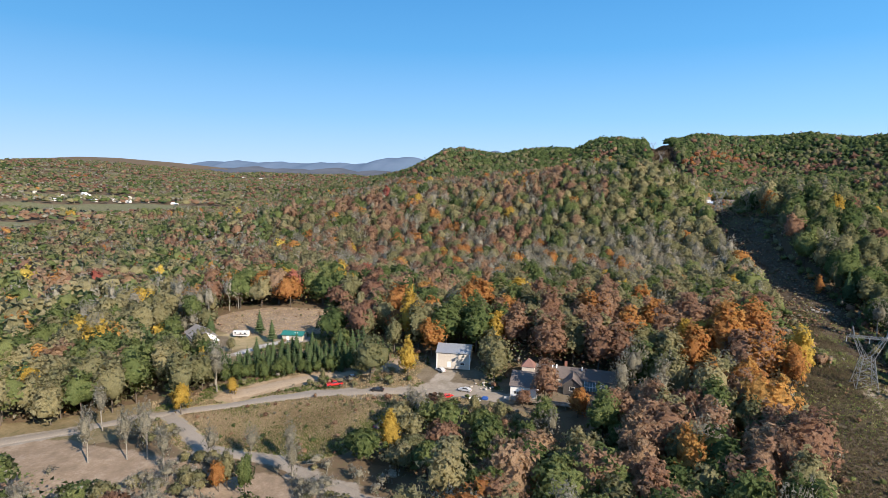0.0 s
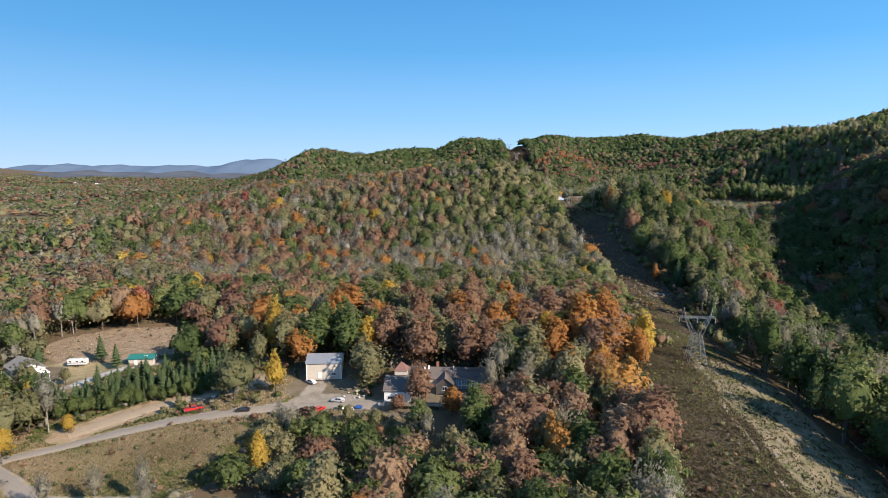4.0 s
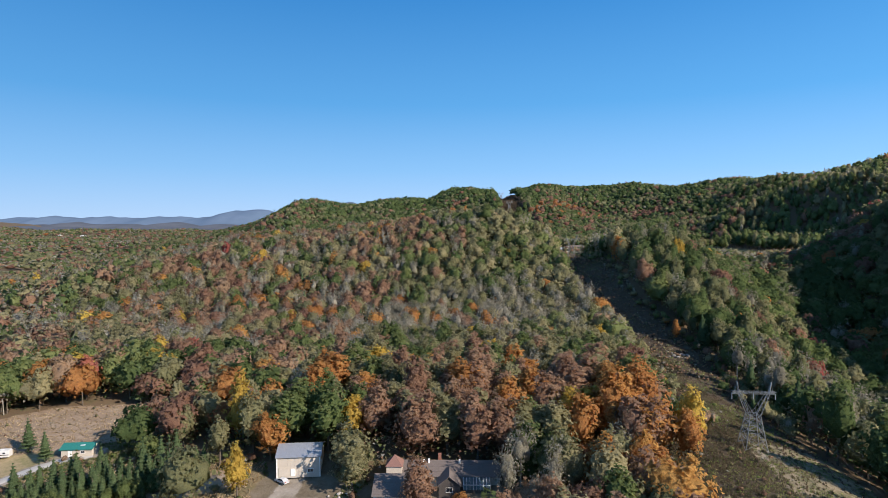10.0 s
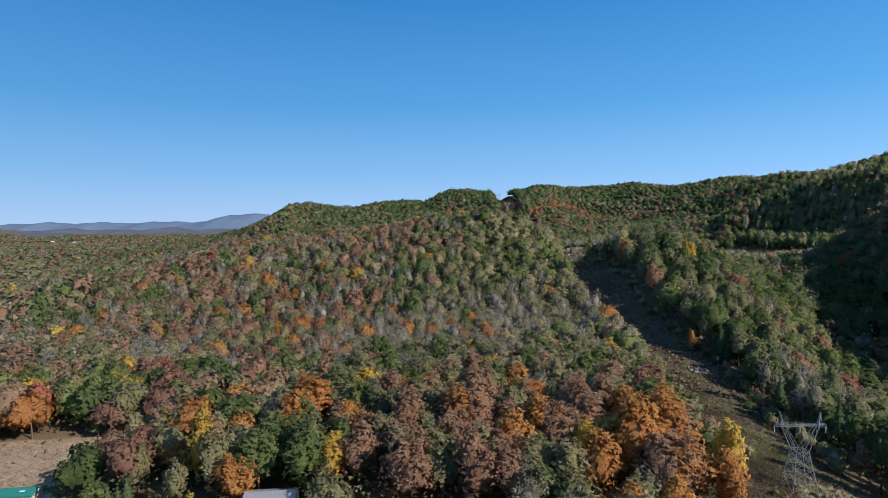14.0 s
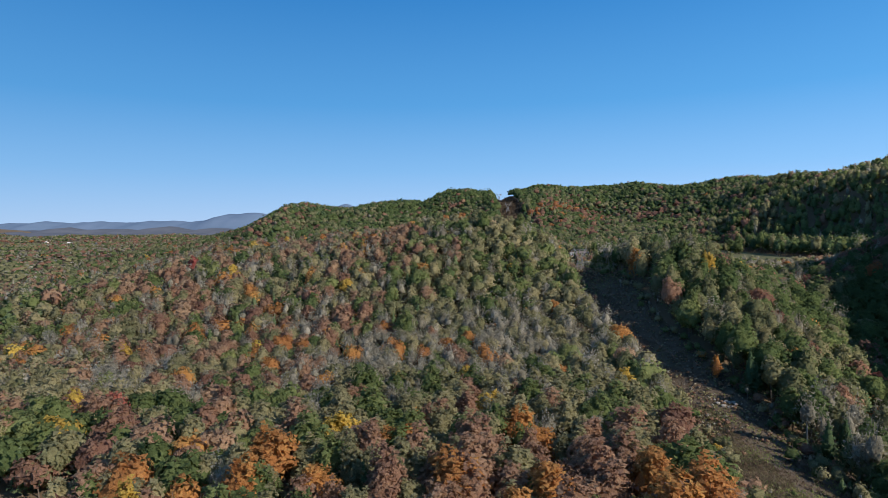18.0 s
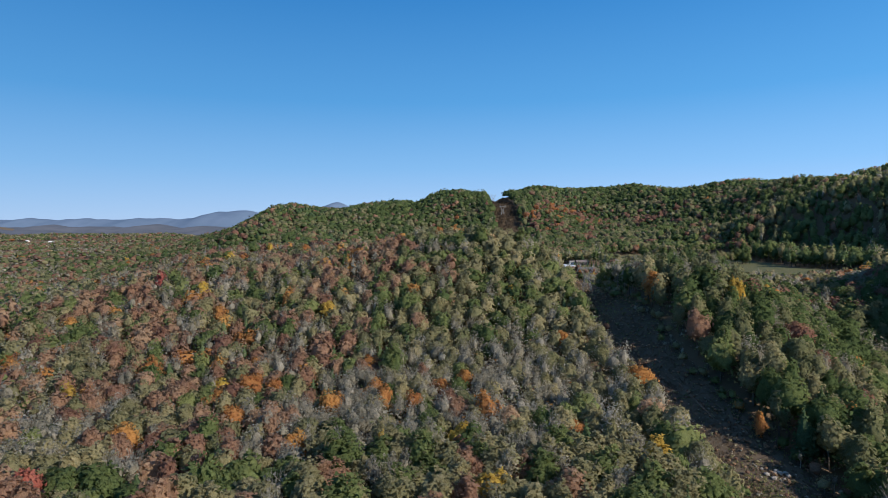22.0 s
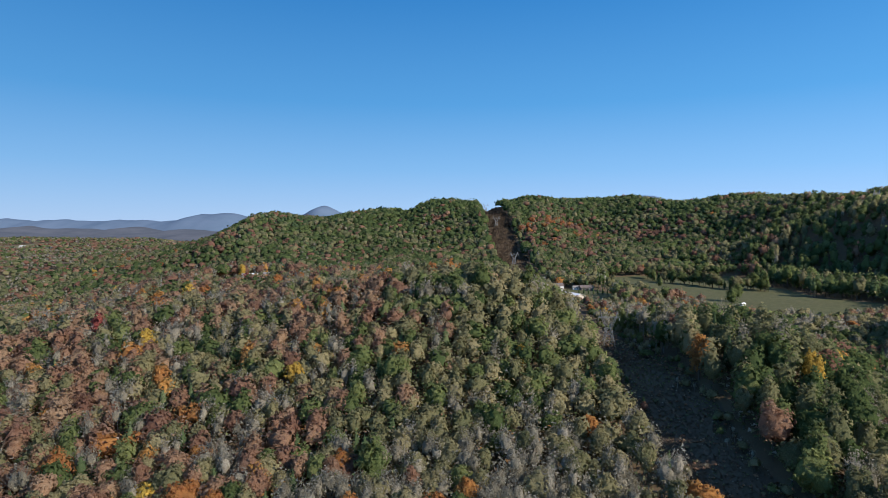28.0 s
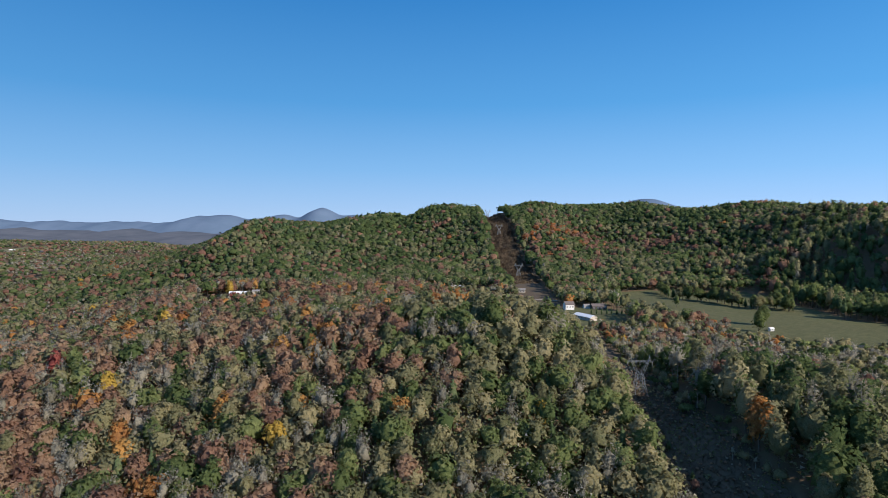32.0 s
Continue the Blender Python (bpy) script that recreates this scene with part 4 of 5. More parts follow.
# ---------------------------------------------------------------- solids
def add_box(bm, cx, cy, cz, sx, sy, sz, turn=0.0, mat=0):
    """A box with its middle at cx, cy, cz."""
    got = bmesh.ops.create_cube(bm, size=1)["verts"]
    bmesh.ops.transform(bm, matrix=pose(cx, cy, cz, 0, 0, turn) @ Matrix.Diagonal((sx, sy, sz, 1)), verts=got)
    for f in {f for v in got for f in v.link_faces}:
        f.material_index = mat
    return got


def boxes(*rows):
    bm = bmesh.new()
    for r in rows:
        add_box(bm, *r)
    return bm


def soft_box(cx, cy, cz, sx, sy, sz, turn=0.0, edge=0.05):
    bm = boxes((cx, cy, cz, sx, sy, sz, turn))
    bmesh.ops.bevel(bm, geom=bm.edges[:], offset=edge, segments=2, affect="EDGES")
    return bm


def bar(bm, a, b, thick):
    """A thin square bar from a to b."""
    a, b = Vector(a), Vector(b)
    m = Matrix.Translation((a + b) / 2) @ (b - a).to_track_quat("Z", "Y").to_matrix().to_4x4() @ Matrix.Diagonal((thick, thick, (b - a).length, 1))
    bmesh.ops.transform(bm, matrix=m, verts=bmesh.ops.create_cube(bm, size=1)["verts"])


def gable_wall(w, d, eave, ridge, thick=0.2, along_x=True):
    """Four walls and two gables as one closed shell, ridge along x or y."""
    bm = bmesh.new()
    if along_x:
        prof = [(-d / 2, -0.5), (d / 2, -0.5), (d / 2, eave), (0, ridge), (-d / 2, eave)]
        a = [bm.verts.new((-w / 2, y, z)) for y, z in prof]
        b = [bm.verts.new((w / 2, y, z)) for y, z in prof]
    else:
        prof = [(-w / 2, -0.5), (w / 2, -0.5), (w / 2, eave), (0, ridge), (-w / 2, eave)]
        a = [bm.verts.new((x, -d / 2, z)) for x, z in prof]
        b = [bm.verts.new((x, d / 2, z)) for x, z in prof]
    bm.faces.new(a)
    bm.faces.new(b[::-1])
    for i in range(5):
        bm.faces.new((a[i], b[i], b[(i + 1) % 5], a[(i + 1) % 5]))
    bmesh.ops.recalc_face_normals(bm, faces=bm.faces)
    return bm


def roof_slope(w, d, eave, ridge, side, over=0.45, thick=0.16, along_x=True, cx=0.0, cy=0.0):
    """One pitched roof slab; side is -1 or 1."""
    bm = bmesh.new()
    run = (d if along_x else w) / 2
    slope = (ridge - eave) / run
    end = (w if along_x else d) / 2 + over
    low = (side * (run + over), eave - slope * over)
    prof = [(0, ridge + 0.03), low, (low[0], low[1] + thick), (0, ridge + 0.03 + thick)]
    if along_x:
        a = [bm.verts.new((cx - end, cy + u, v)) for u, v in prof]
        b = [bm.verts.new((cx + end, cy + u, v)) for u, v in prof]
    else:
        a = [bm.verts.new((cx + u, cy - end, v)) for u, v in prof]
        b = [bm.verts.new((cx + u, cy + end, v)) for u, v in prof]
    bm.faces.new(a)
    bm.faces.new(b[::-1])
    for i in range(4):
        bm.faces.new((a[i], b[i], b[(i + 1) % 4], a[(i + 1) % 4]))
    bmesh.ops.recalc_face_normals(bm, faces=bm.faces)
    return bm


def window(parent, x, y, z, w, h, turn=0.0, bars=1):
    """A framed window on a wall that faces -y before the turn; the pane is its part."""
    m = pose(x, y, z, 0, 0, turn)
    bm = boxes((0, -0.03, h / 2 + 0.05, w + 0.2, 0.10, 0.10), (0, -0.05, -h / 2 - 0.05, w + 0.3, 0.14, 0.10), (-w / 2 - 0.05, -0.03, 0, 0.10, 0.10, h), (w / 2 + 0.05, -0.03, 0, 0.10, 0.10, h))
    for i in range(bars):
        add_box(bm, w * ((i + 1) / (bars + 1) - 0.5), -0.03, 0, 0.05, 0.07, h)
    bm.transform(m)
    frame_ob = part("window", bm, TRIM, parent)
    bm = boxes((0, 0.0, 0, w, 0.05, h))
    bm.transform(m)
    part("pane", bm, PANE, frame_ob, "dark reflecting pane")
    return frame_ob


def door(parent, x, y, z, w, h, turn=0.0, material=None):
    m = pose(x, y, z, 0, 0, turn)
    bm = boxes((0, -0.04, h / 2, w, 0.08, h))
    bm.transform(m)
    d = part("door", bm, material or TRIM, parent)
    bm = boxes((0, -0.03, h + 0.05, w + 0.24, 0.10, 0.1), (-w / 2 - 0.06, -0.03, h / 2, 0.12, 0.10, h), (w / 2 + 0.06, -0.03, h / 2, 0.12, 0.10, h))
    bm.transform(m)
    part("door_frame", bm, TRIM, d)
    bm = boxes((w * 0.38, -0.12, h * 0.48, 0.08, 0.08, 0.16))
    bm.transform(m)
    part("handle", bm, CHROME, d)
    return d


def base_of(x, y, turn, name, label, category="house", group="", sink=0.0):
    ob = tagged(new(name), label, category, group)
    ob.matrix_basis = pose(x, y, ground_z(x, y) - sink, 0, 0, turn)
    return ob


def ribs(parent, w, d, eave, ridge, side, step, material, along_x=True):
    """Standing seams of a metal roof, each a piece."""
    run = (d if along_x else w) / 2
    n = int((w if along_x else d) / step)
    for i in range(n + 1):
        bm = bmesh.new()
        s = (i / n - 0.5) * ((w if along_x else d) + 0.5)
        lo, hi = (side * (run + 0.4), eave - (ridge - eave) / run * 0.4 + 0.2), (side * 0.05, ridge + 0.21)
        if along_x:
            bar(bm, (s, lo[0], lo[1]), (s, hi[0], hi[1]), 0.07)
        else:
            bar(bm, (lo[0], s, lo[1]), (hi[0], s, hi[1]), 0.07)
        part("seam", bm, material, parent)


# ---------------------------------------------------------------- the pale shed
def shed():
    s = base_of(-64, 194, 11, "storage_shed", "tall pale tan shed with a grey metal roof", "shed")
    w, d, eave, ridge = 12.0, 10.0, 5.6, 7.4
    part("wall", gable_wall(w, d, eave, ridge), SIDING_TAN, s)
    for side in (-1, 1):
        r = part("roof", roof_slope(w, d, eave, ridge, side), METAL_ROOF, s)
        ribs(r, w, d, eave, ridge, side, 0.9, METAL_ROOF)
    part("corner_trim", boxes((w / 2 + 0.02, -d / 2 - 0.02, 2.6, 0.3, 0.3, 6.0)), TRIM, s)
    part("corner_trim", boxes((-w / 2 - 0.02, -d / 2 - 0.02, 2.6, 0.3, 0.3, 6.0)), TRIM, s)
    window(s, 3.4, -d / 2 - 0.02, 1.5, 1.5, 0.9)
    door(s, -1.5, -d / 2 - 0.02, 0.0, 1.0, 2.05)
    part("roller_door", boxes((-4.2, -d / 2 - 0.06, 1.35, 2.6, 0.1, 2.7)), SIDING_TAN, s)
    window(s, w / 2 + 0.02, -1.0, 2.2, 1.0, 1.2, 90)
    for i in range(11):
        part("panel_seam", boxes((-w / 2 + 1 + i, -d / 2 - 0.03, 2.6, 0.05, 0.05, 6.0)), SIDING_TAN, s)


shed()


# ---------------------------------------------------------------- the white house in the wood
def wood_house():
    h = base_of(-34.6, 181.5, 4, "forest_house", "white house with brown shingle roofs and a glazed sunroom")
    # front block
    part("wall", gable_wall(8.4, 12.5, 4.1, 6.9), SIDING, h)
    for side in (-1, 1):
        r = part("roof", roof_slope(8.4, 12.5, 4.1, 6.9, side), SHINGLE, h)
        for i in range(9):
            bm = boxes((0, side * (0.6 + i * 0.68), 6.9 - (6.9 - 4.1) / 6.25 * (0.6 + i * 0.68) + 0.21, 9.2, 0.10, 0.035))
            part("shingle_course", bm, SHINGLE, r)
    window(h, -2.2, -6.27, 1.7, 1.5, 0.9)
    window(h, 1.4, -6.27, 2.2, 1.1, 1.3)
    door(h, 3.2, -6.27, 0.1, 0.95, 2.05)
    # long rear wing with its gables
    bm = gable_wall(31, 8.5, 3.6, 6.0)
    bm.transform(pose(13.5, 9.2, 0.8))
    part("rear_wall", bm, SIDING_TAN, h, "tan rear wing wall")
    for side in (-1, 1):
        bm = roof_slope(31, 8.5, 3.6, 6.0, side)
        bm.transform(pose(13.5, 9.2, 0.8))
        r = part("rear_roof", bm, SHINGLE, h)
        for i in range(6):
            bm = boxes((13.5, 9.2 + side * (0.6 + i * 0.68), 0.8 + 6.0 - 2.4 / 4.25 * (0.6 + i * 0.68) + 0.21, 31.6, 0.10, 0.035))
            part("shingle_course", bm, SHINGLE, r)
    bm = gable_wall(5.6, 6, 3.4, 5.6, along_x=False)
    bm.transform(pose(15.2, 3.2, 0.6))
    part("gable_wall", bm, SIDING_DARK, h, "dark siding of the cross gable")
    for side in (-1, 1):
        bm = roof_slope(5.6, 6, 3.4, 5.6, side, along_x=False)
        bm.transform(pose(15.2, 3.2, 0.6))
        part("gable_roof", bm, SHINGLE, h)
    window(h, 15.2, 0.16, 2.6, 1.6, 1.2)
    # reddish hipped lantern
    bm = bmesh.new()
    base = [bm.verts.new((x, y, 7.0)) for x, y in ((-2.4, 4.2), (2.4, 4.2), (2.4, 9.0), (-2.4, 9.0))]
    tip = bm.verts.new((0, 6.6, 9.6))
    for i in range(4):
        bm.faces.new((base[i], base[(i + 1) % 4], tip))
    bm.faces.new(base[::-1])
    part("hip_roof", bm, SHINGLE_RED, h, "reddish hipped roof")
    part("hip_wall", boxes((0, 6.6, 5.8, 4.2, 4.2, 2.6)), SIDING_TAN, h)
    # sunroom
    part("sunroom_wall", boxes((22.6, 2.0, 1.2, 7.4, 0.2, 1.4), (19.0, 4.0, 1.2, 0.2, 4.0, 1.4), (26.2, 4.0, 1.2, 0.2, 4.0, 1.4)), SIDING_DARK, h)
    glazing = boxes()
    for i in range(9):
        x = 19.0 + i * 0.9
        bar(glazing, (x, 1.9, 1.8), (x, 1.9, 3.2), 0.09)
        bar(glazing, (x, 1.9, 3.2), (x, 6.0, 4.7), 0.09)
    bar(glazing, (19.0, 1.9, 3.2), (26.2, 1.9, 3.2), 0.14)
    g = part("sunroom_frame", glazing, TRIM, h)
    for i in range(8):
        x = 19.45 + i * 0.9
        bm = bmesh.new()
        vs = [bm.verts.new(p) for p in ((x - 0.42, 1.93, 3.22), (x + 0.42, 1.93, 3.22), (x + 0.42, 6.0, 4.69), (x - 0.42, 6.0, 4.69))]
        bm.faces.new(vs)
        bmesh.ops.solidify(bm, geom=bm.faces[:], thickness=0.03)
        part("pane", bm, PANE_SKY, g, "pale blue-green roof pane")
        part("pane", boxes((x, 1.9, 2.5, 0.8, 0.03, 1.3)), PANE_SKY, g)
    for x, y in ((8.0, 8.0), (9.4, 8.4), (18.0, 8.2)):
        bm = boxes((x, y, 7.0, 0.5, 0.5, 1.2))
        part("roof_vent", bm, TRIM, h, "white roof vent")
    part("chimney", boxes((12.4, 10.2, 7.2, 0.9, 0.9, 2.4)), BRICK, h)
    # deck and steps before the house
    deck = part("deck", boxes((6.0, -8.4, 0.55, 20, 3.0, 0.14)), TIMBER, h, "weathered timber deck")
    for i in range(26):
        part("deck_board", boxes((-3.6 + i * 0.77, -8.4, 0.635, 0.7, 3.0, 0.03)), TIMBER, deck)
    for i in range(11):
        part("post", boxes((-3.9 + i * 1.98, -9.8, 0.5, 0.12, 0.12, 2.0)), TIMBER, deck)
    part("rail", boxes((6.0, -9.8, 1.5, 20, 0.08, 0.12)), TIMBER, deck)
    part("step", boxes((-5.0, -8.2, 0.2, 1.6, 1.2, 0.4), (-5.0, -8.0, 0.42, 1.6, 0.7, 0.3)), CONCRETE, h)


wood_house()


# ---------------------------------------------------------------- the hillside house and its yard
def hillside_house():
    h = base_of(-181, 191.5, -32, "hillside_house", "white gabled house with a grey shingle roof")
    part("wall", gable_wall(13.5, 9.0, 4.6, 7.0), SIDING, h)
    for side in (-1, 1):
        r = part("roof", roof_slope(13.5, 9.0, 4.6, 7.0, side, 0.7), SHINGLE_GREY, h)
        for i in range(7):
            bm = boxes((0, side * (0.5 + i * 0.66), 7.0 - 2.4 / 4.5 * (0.5 + i * 0.66) + 0.21, 14.8, 0.10, 0.035))
            part("shingle_course", bm, SHINGLE_GREY, r)
    for x in (-4.6, -1.6, 1.6, 4.6):
        window(h, x, -4.52, 3.1, 1.2, 1.2)
    door(h, 0, -4.52, 0.1, 1.0, 2.05)
    window(h, 6.77, -1.8, 3.2, 1.1, 1.2, 90)
    window(h, 6.77, 1.8, 1.2, 1.1, 1.1, 90)
    window(h, 6.77, 0, 5.2, 0.8, 0.8, 90)
    porch = part("porch_roof", boxes((9.4, 1.4, 3.7, 5.0, 6.2, 0.2)), METAL_WHITE, h, "flat white carport roof")
    for x, y in ((11.6, -1.4), (11.6, 4.2), (7.4, -1.4)):
        part("post", boxes((x, y, 1.6, 0.16, 0.16, 4.0)), TRIM, porch)
    gallery = part("balcony", boxes((0, -5.6, 2.3, 13.5, 2.0, 0.16)), TIMBER, h)
    for i in range(8):
        part("post", boxes((-6.6 + i * 1.88, -6.5, 1.4, 0.12, 0.12, 4.0)), TRIM, gallery)
    part("rail", boxes((0, -6.5, 3.35, 13.5, 0.07, 0.10)), TRIM, gallery)


hillside_house()


def green_roof_shed():
    s = base_of(-143, 206.5, 10, "low_outbuilding", "low outbuilding with a green metal roof", "shed")
    part("wall", gable_wall(9.5, 5.2, 2.5, 3.5), SIDING_TAN, s)
    for side in (-1, 1):
        r = part("roof", roof_slope(9.5, 5.2, 2.5, 3.5, side), METAL_GREEN, s)
        ribs(r, 9.5, 5.2, 2.5, 3.5, side, 0.8, METAL_GREEN)
    door(s, -2, -2.62, 0, 1.0, 2.0)
    window(s, 2, -2.62, 1.5, 1.2, 0.8)
    part("skylight", boxes((1.5, -1.2, 3.27, 1.4, 0.9, 0.08)), TRIM, s, "white rooflight")


green_roof_shed()


def camper(x, y, turn):
    c = base_of(x, y, turn, "camper_trailer", "grey-white travel trailer parked on the dirt", "trailer")
    part("body", soft_box(0, 0, 1.75, 7.2, 2.3, 2.3, 0, 0.22), PAINT_WHITE, c)
    part("roof_hatch", soft_box(1.2, 0, 2.98, 0.8, 0.8, 0.2, 0, 0.05), SIDING, c)
    part("stripe", boxes((0, -1.16, 1.5, 7.0, 0.03, 0.25)), SIDING_DARK, c)
    for wx in (-2.2, 0.2, 2.2):
        window(c, wx, -1.16, 2.1, 0.9, 0.6, 0, 0)
    for wy in (-1.0, 1.0):
        for wx in (-0.5, 0.4):
            bm = bmesh.new()
            bmesh.ops.create_cone(bm, cap_ends=True, segments=14, radius1=0.36, radius2=0.36, depth=0.24, matrix=pose(wx, wy, 0.36, 90))
            part("wheel", bm, RUBBER, c)
    part("hitch", boxes((-4.1, 0, 0.6, 1.3, 0.12, 0.12)), STEEL, c)


camper(-168, 202, 14)


# ---------------------------------------------------------------- vehicles
def vehicle(name, label, x, y, turn, paint, kind="car", top=None):
    v = base_of(x, y, turn, name, label, "car" if kind == "car" else "truck", "parked vehicles")
    if kind == "car":
        side = [(-2.2, 0.35), (2.2, 0.35), (2.25, 0.72), (1.95, 0.88), (0.95, 0.98), (0.35, 1.42), (-1.0, 1.45), (-1.75, 1.02), (-2.2, 0.92)]
        glass = [(0.86, 1.0), (0.33, 1.38), (-0.98, 1.40), (-1.62, 1.03)]
        half = 0.88
    else:
        side = [(-2.85, 0.5), (2.8, 0.5), (2.85, 0.95), (2.6, 1.12), (1.2, 1.18), (0.65, 1.78), (-0.75, 1.8), (-0.95, 1.15), (-2.85, 1.12)]
        glass = [(1.08, 1.2), (0.62, 1.72), (-0.70, 1.73), (-0.86, 1.2)]
        half = 0.95

    def slab(prof, w, taper=0.0):
        bm = bmesh.new()
        a = [bm.verts.new((px, -(w - taper * max(0, pz - 0.95)), pz)) for px, pz in prof]
        b = [bm.verts.new((px, w - taper * max(0, pz - 0.95), pz)) for px, pz in prof]
        bm.faces.new(a)
        bm.faces.new(b[::-1])
        for i in range(len(prof)):
            bm.faces.new((a[i], b[i], b[(i + 1) % len(prof)], a[(i + 1) % len(prof)]))
        bmesh.ops.recalc_face_normals(bm, faces=bm.faces)
        return bm
    bm = slab(side, half, 0.28)
    bmesh.ops.bevel(bm, geom=bm.edges[:], offset=0.05, segments=2, affect="EDGES")
    part("body", bm, paint, v)
    part("side_glass", slab(glass, half + 0.012, 0.28), PANE, v, "dark side windows")
    (gx0, gz0), (gx1, gz1), (gx2, gz2), (gx3, gz3) = glass
    for name2, (ax, az), (bx, bz), off in (("windscreen", (gx0, gz0), (gx1, gz1), 0.10), ("rear_window", (gx3, gz3), (gx2, gz2), -0.10)):
        bm = bmesh.new()
        q = [bm.verts.new(p) for p in ((ax + off, -half + 0.14, az), (ax + off, half - 0.14, az), (bx + off, half - 0.26, bz), (bx + off, -half + 0.26, bz))]
        bm.faces.new(q)
        bmesh.ops.solidify(bm, geom=bm.faces[:], thickness=0.03)
        part(name2, bm, PANE, v)
    if top:
        part("roof_panel", soft_box((gx1 + gx2) / 2, 0, gz1 + 0.09, (gx1 - gx2) * 0.95, half * 1.5, 0.08, 0, 0.03), top, v, "pale roof panel")
    if kind != "car":
        part("bed_liner", boxes((-1.95, 0, 1.14, 1.7, 1.6, 0.06)), RUBBER, v, "dark load bed")
    reach = 1.35 if kind == "car" else 1.75
    r = 0.32 if kind == "car" else 0.4
    for wx in (-reach, reach):
        for wy in (-half + 0.06, half - 0.06):
            bm = bmesh.new()
            bmesh.ops.create_cone(bm, cap_ends=True, segments=16, radius1=r, radius2=r, depth=0.24, matrix=pose(wx, wy, r, 90))
            w = part("wheel", bm, RUBBER, v)
            bm = bmesh.new()
            bmesh.ops.create_cone(bm, cap_ends=True, segments=12, radius1=r * 0.6, radius2=r * 0.6, depth=0.27, matrix=pose(wx, wy, r, 90))
            part("rim", bm, CHROME, w)
    front = side[2][0]
    for wy in (-half + 0.28, half - 0.28):
        part("headlight", soft_box(front - 0.02, wy, side[2][1] - 0.02, 0.12, 0.34, 0.16, 0, 0.03), TRIM, v)
        part("tail_light", soft_box(side[0][0] + 0.01, wy, 0.85, 0.1, 0.3, 0.18, 0, 0.03), LAMP_RED, v)
    part("bumper", soft_box(front - 0.02, 0, 0.5, 0.2, half * 1.9, 0.2, 0, 0.05), STEEL if kind != "car" else paint, v)
    return v


vehicle("red_pickup", "bright red pickup truck beside the gravel road", -100.6, 168.9, 222, PAINT_RED, "truck")
vehicle("black_sedan", "black sedan with a pale roof beside the track", -97.5, 175.5, 222, PAINT_BLACK, "car", PAINT_WHITE)
vehicle("red_sedan", "red sedan at the edge of the turning place", -59.2, 171.6, 60, PAINT_RED)
vehicle("silver_sedan", "silver sedan on the gravel turning place", -54.4, 176.8, 175, PAINT_SILVER)
vehicle("grey_sedan", "silver-grey sedan in the shade before the shed", -67.4, 187.6, 150, PAINT_SILVER)
vehicle("blue_pickup", "old blue pickup under the meadow trees", -71.5, 147.5, 70, PAINT_BLUE, "truck", PAINT_WHITE)
vehicle("parked_suv", "dark car on the shaded road", -83.5, 168.6, 190, PAINT_BLACK)

tarp = tagged(part("blue_tarp", soft_box(0, 0, 0.5, 2.2, 1.6, 1.0, 12, 0.3), TARP, None), "crumpled blue tarp over a pile", "tarp")
tarp.location = (-46.2, 172.6, ground_z(-46.2, 172.6))


def heap(name, label, category, cx, cy, spread, count, material, low, high, seed):
    """A scatter of rounded stones or junk pieces, each a thing."""
    rnd = random.Random(seed)
    for i in range(count):
        bm = bmesh.new()
        bmesh.ops.create_icosphere(bm, subdivisions=1, radius=1)
        r = rnd.uniform(low, high)
        for v in bm.verts:
            v.co *= rnd.uniform(0.75, 1.15) * r
            v.co.z *= 0.7
        x, y = cx + rnd.gauss(0, spread), cy + rnd.gauss(0, spread * 0.5)
        ob = tagged(part(name, bm, material, None), label, category, label)
        ob.location = (x, y, ground_z(x, y) + 0.2 + 0.2 * r)


heap("boulder", "pale boulder edging the gravel", "stone", -48.5, 181.5, 2.6, 16, ROCK, 0.3, 0.8, 3)
heap("junk_pile", "white household junk heaped beside the road", "junk", -50.5, 172.4, 1.6, 12, SIDING, 0.25, 0.6, 4)
heap("debris", "cut pale timber left on the clearing", "debris", 88, 333, 3.4, 14, BARK_PALE, 0.4, 1.1, 5)


# ---------------------------------------------------------------- houses in the distance
def far_house(name, label, x, y, turn, w, d, eave, ridge, wall, roof, windows=3, chimney=False):
    h = base_of(x, y, turn, name, label)
    part("wall", gable_wall(w, d, eave, ridge), wall, h)
    for side in (-1, 1):
        part("roof", roof_slope(w, d, eave, ridge, side), roof, h)
    for i in range(windows):
        window(h, w * ((i + 0.5) / windows - 0.5), -d / 2 - 0.02, eave * 0.55, 1.2, 1.2)
    if chimney:
        part("chimney", boxes((w * 0.3, 0, ridge + 0.3, 0.9, 0.9, 1.6)), BRICK, h)
    return h


far_house("farmhouse", "white two-storey farmhouse by the pasture", 78, 876, 12, 10, 8, 6.0, 9.0, SIDING, SHINGLE, 3, True)
far_house("long_barn", "long barn with a white metal roof", 84, 813, -58, 24, 9, 3.4, 5.4, SIDING_TAN, METAL_WHITE, 5)
far_house("ranch_house", "low house with dark roofs by the pasture", 112, 884, 8, 16, 9, 3.4, 5.8, SIDING_DARK, SHINGLE, 4)
far_house("ranch_annex", "small annex with a grey roof", 100, 888, 8, 7, 6, 3.0, 4.6, SIDING, SHINGLE_GREY, 2)
far_house("cottage", "white cottage at the foot of the mountain", -50, 1043, 6, 16, 7, 3.2, 4.8, SIDING, METAL_WHITE, 4)
far_house("roadside_house", "tan house near the valley road", 36, 1010, -8, 12, 8, 3.2, 5.2, SIDING_TAN, SHINGLE_GREY, 3)
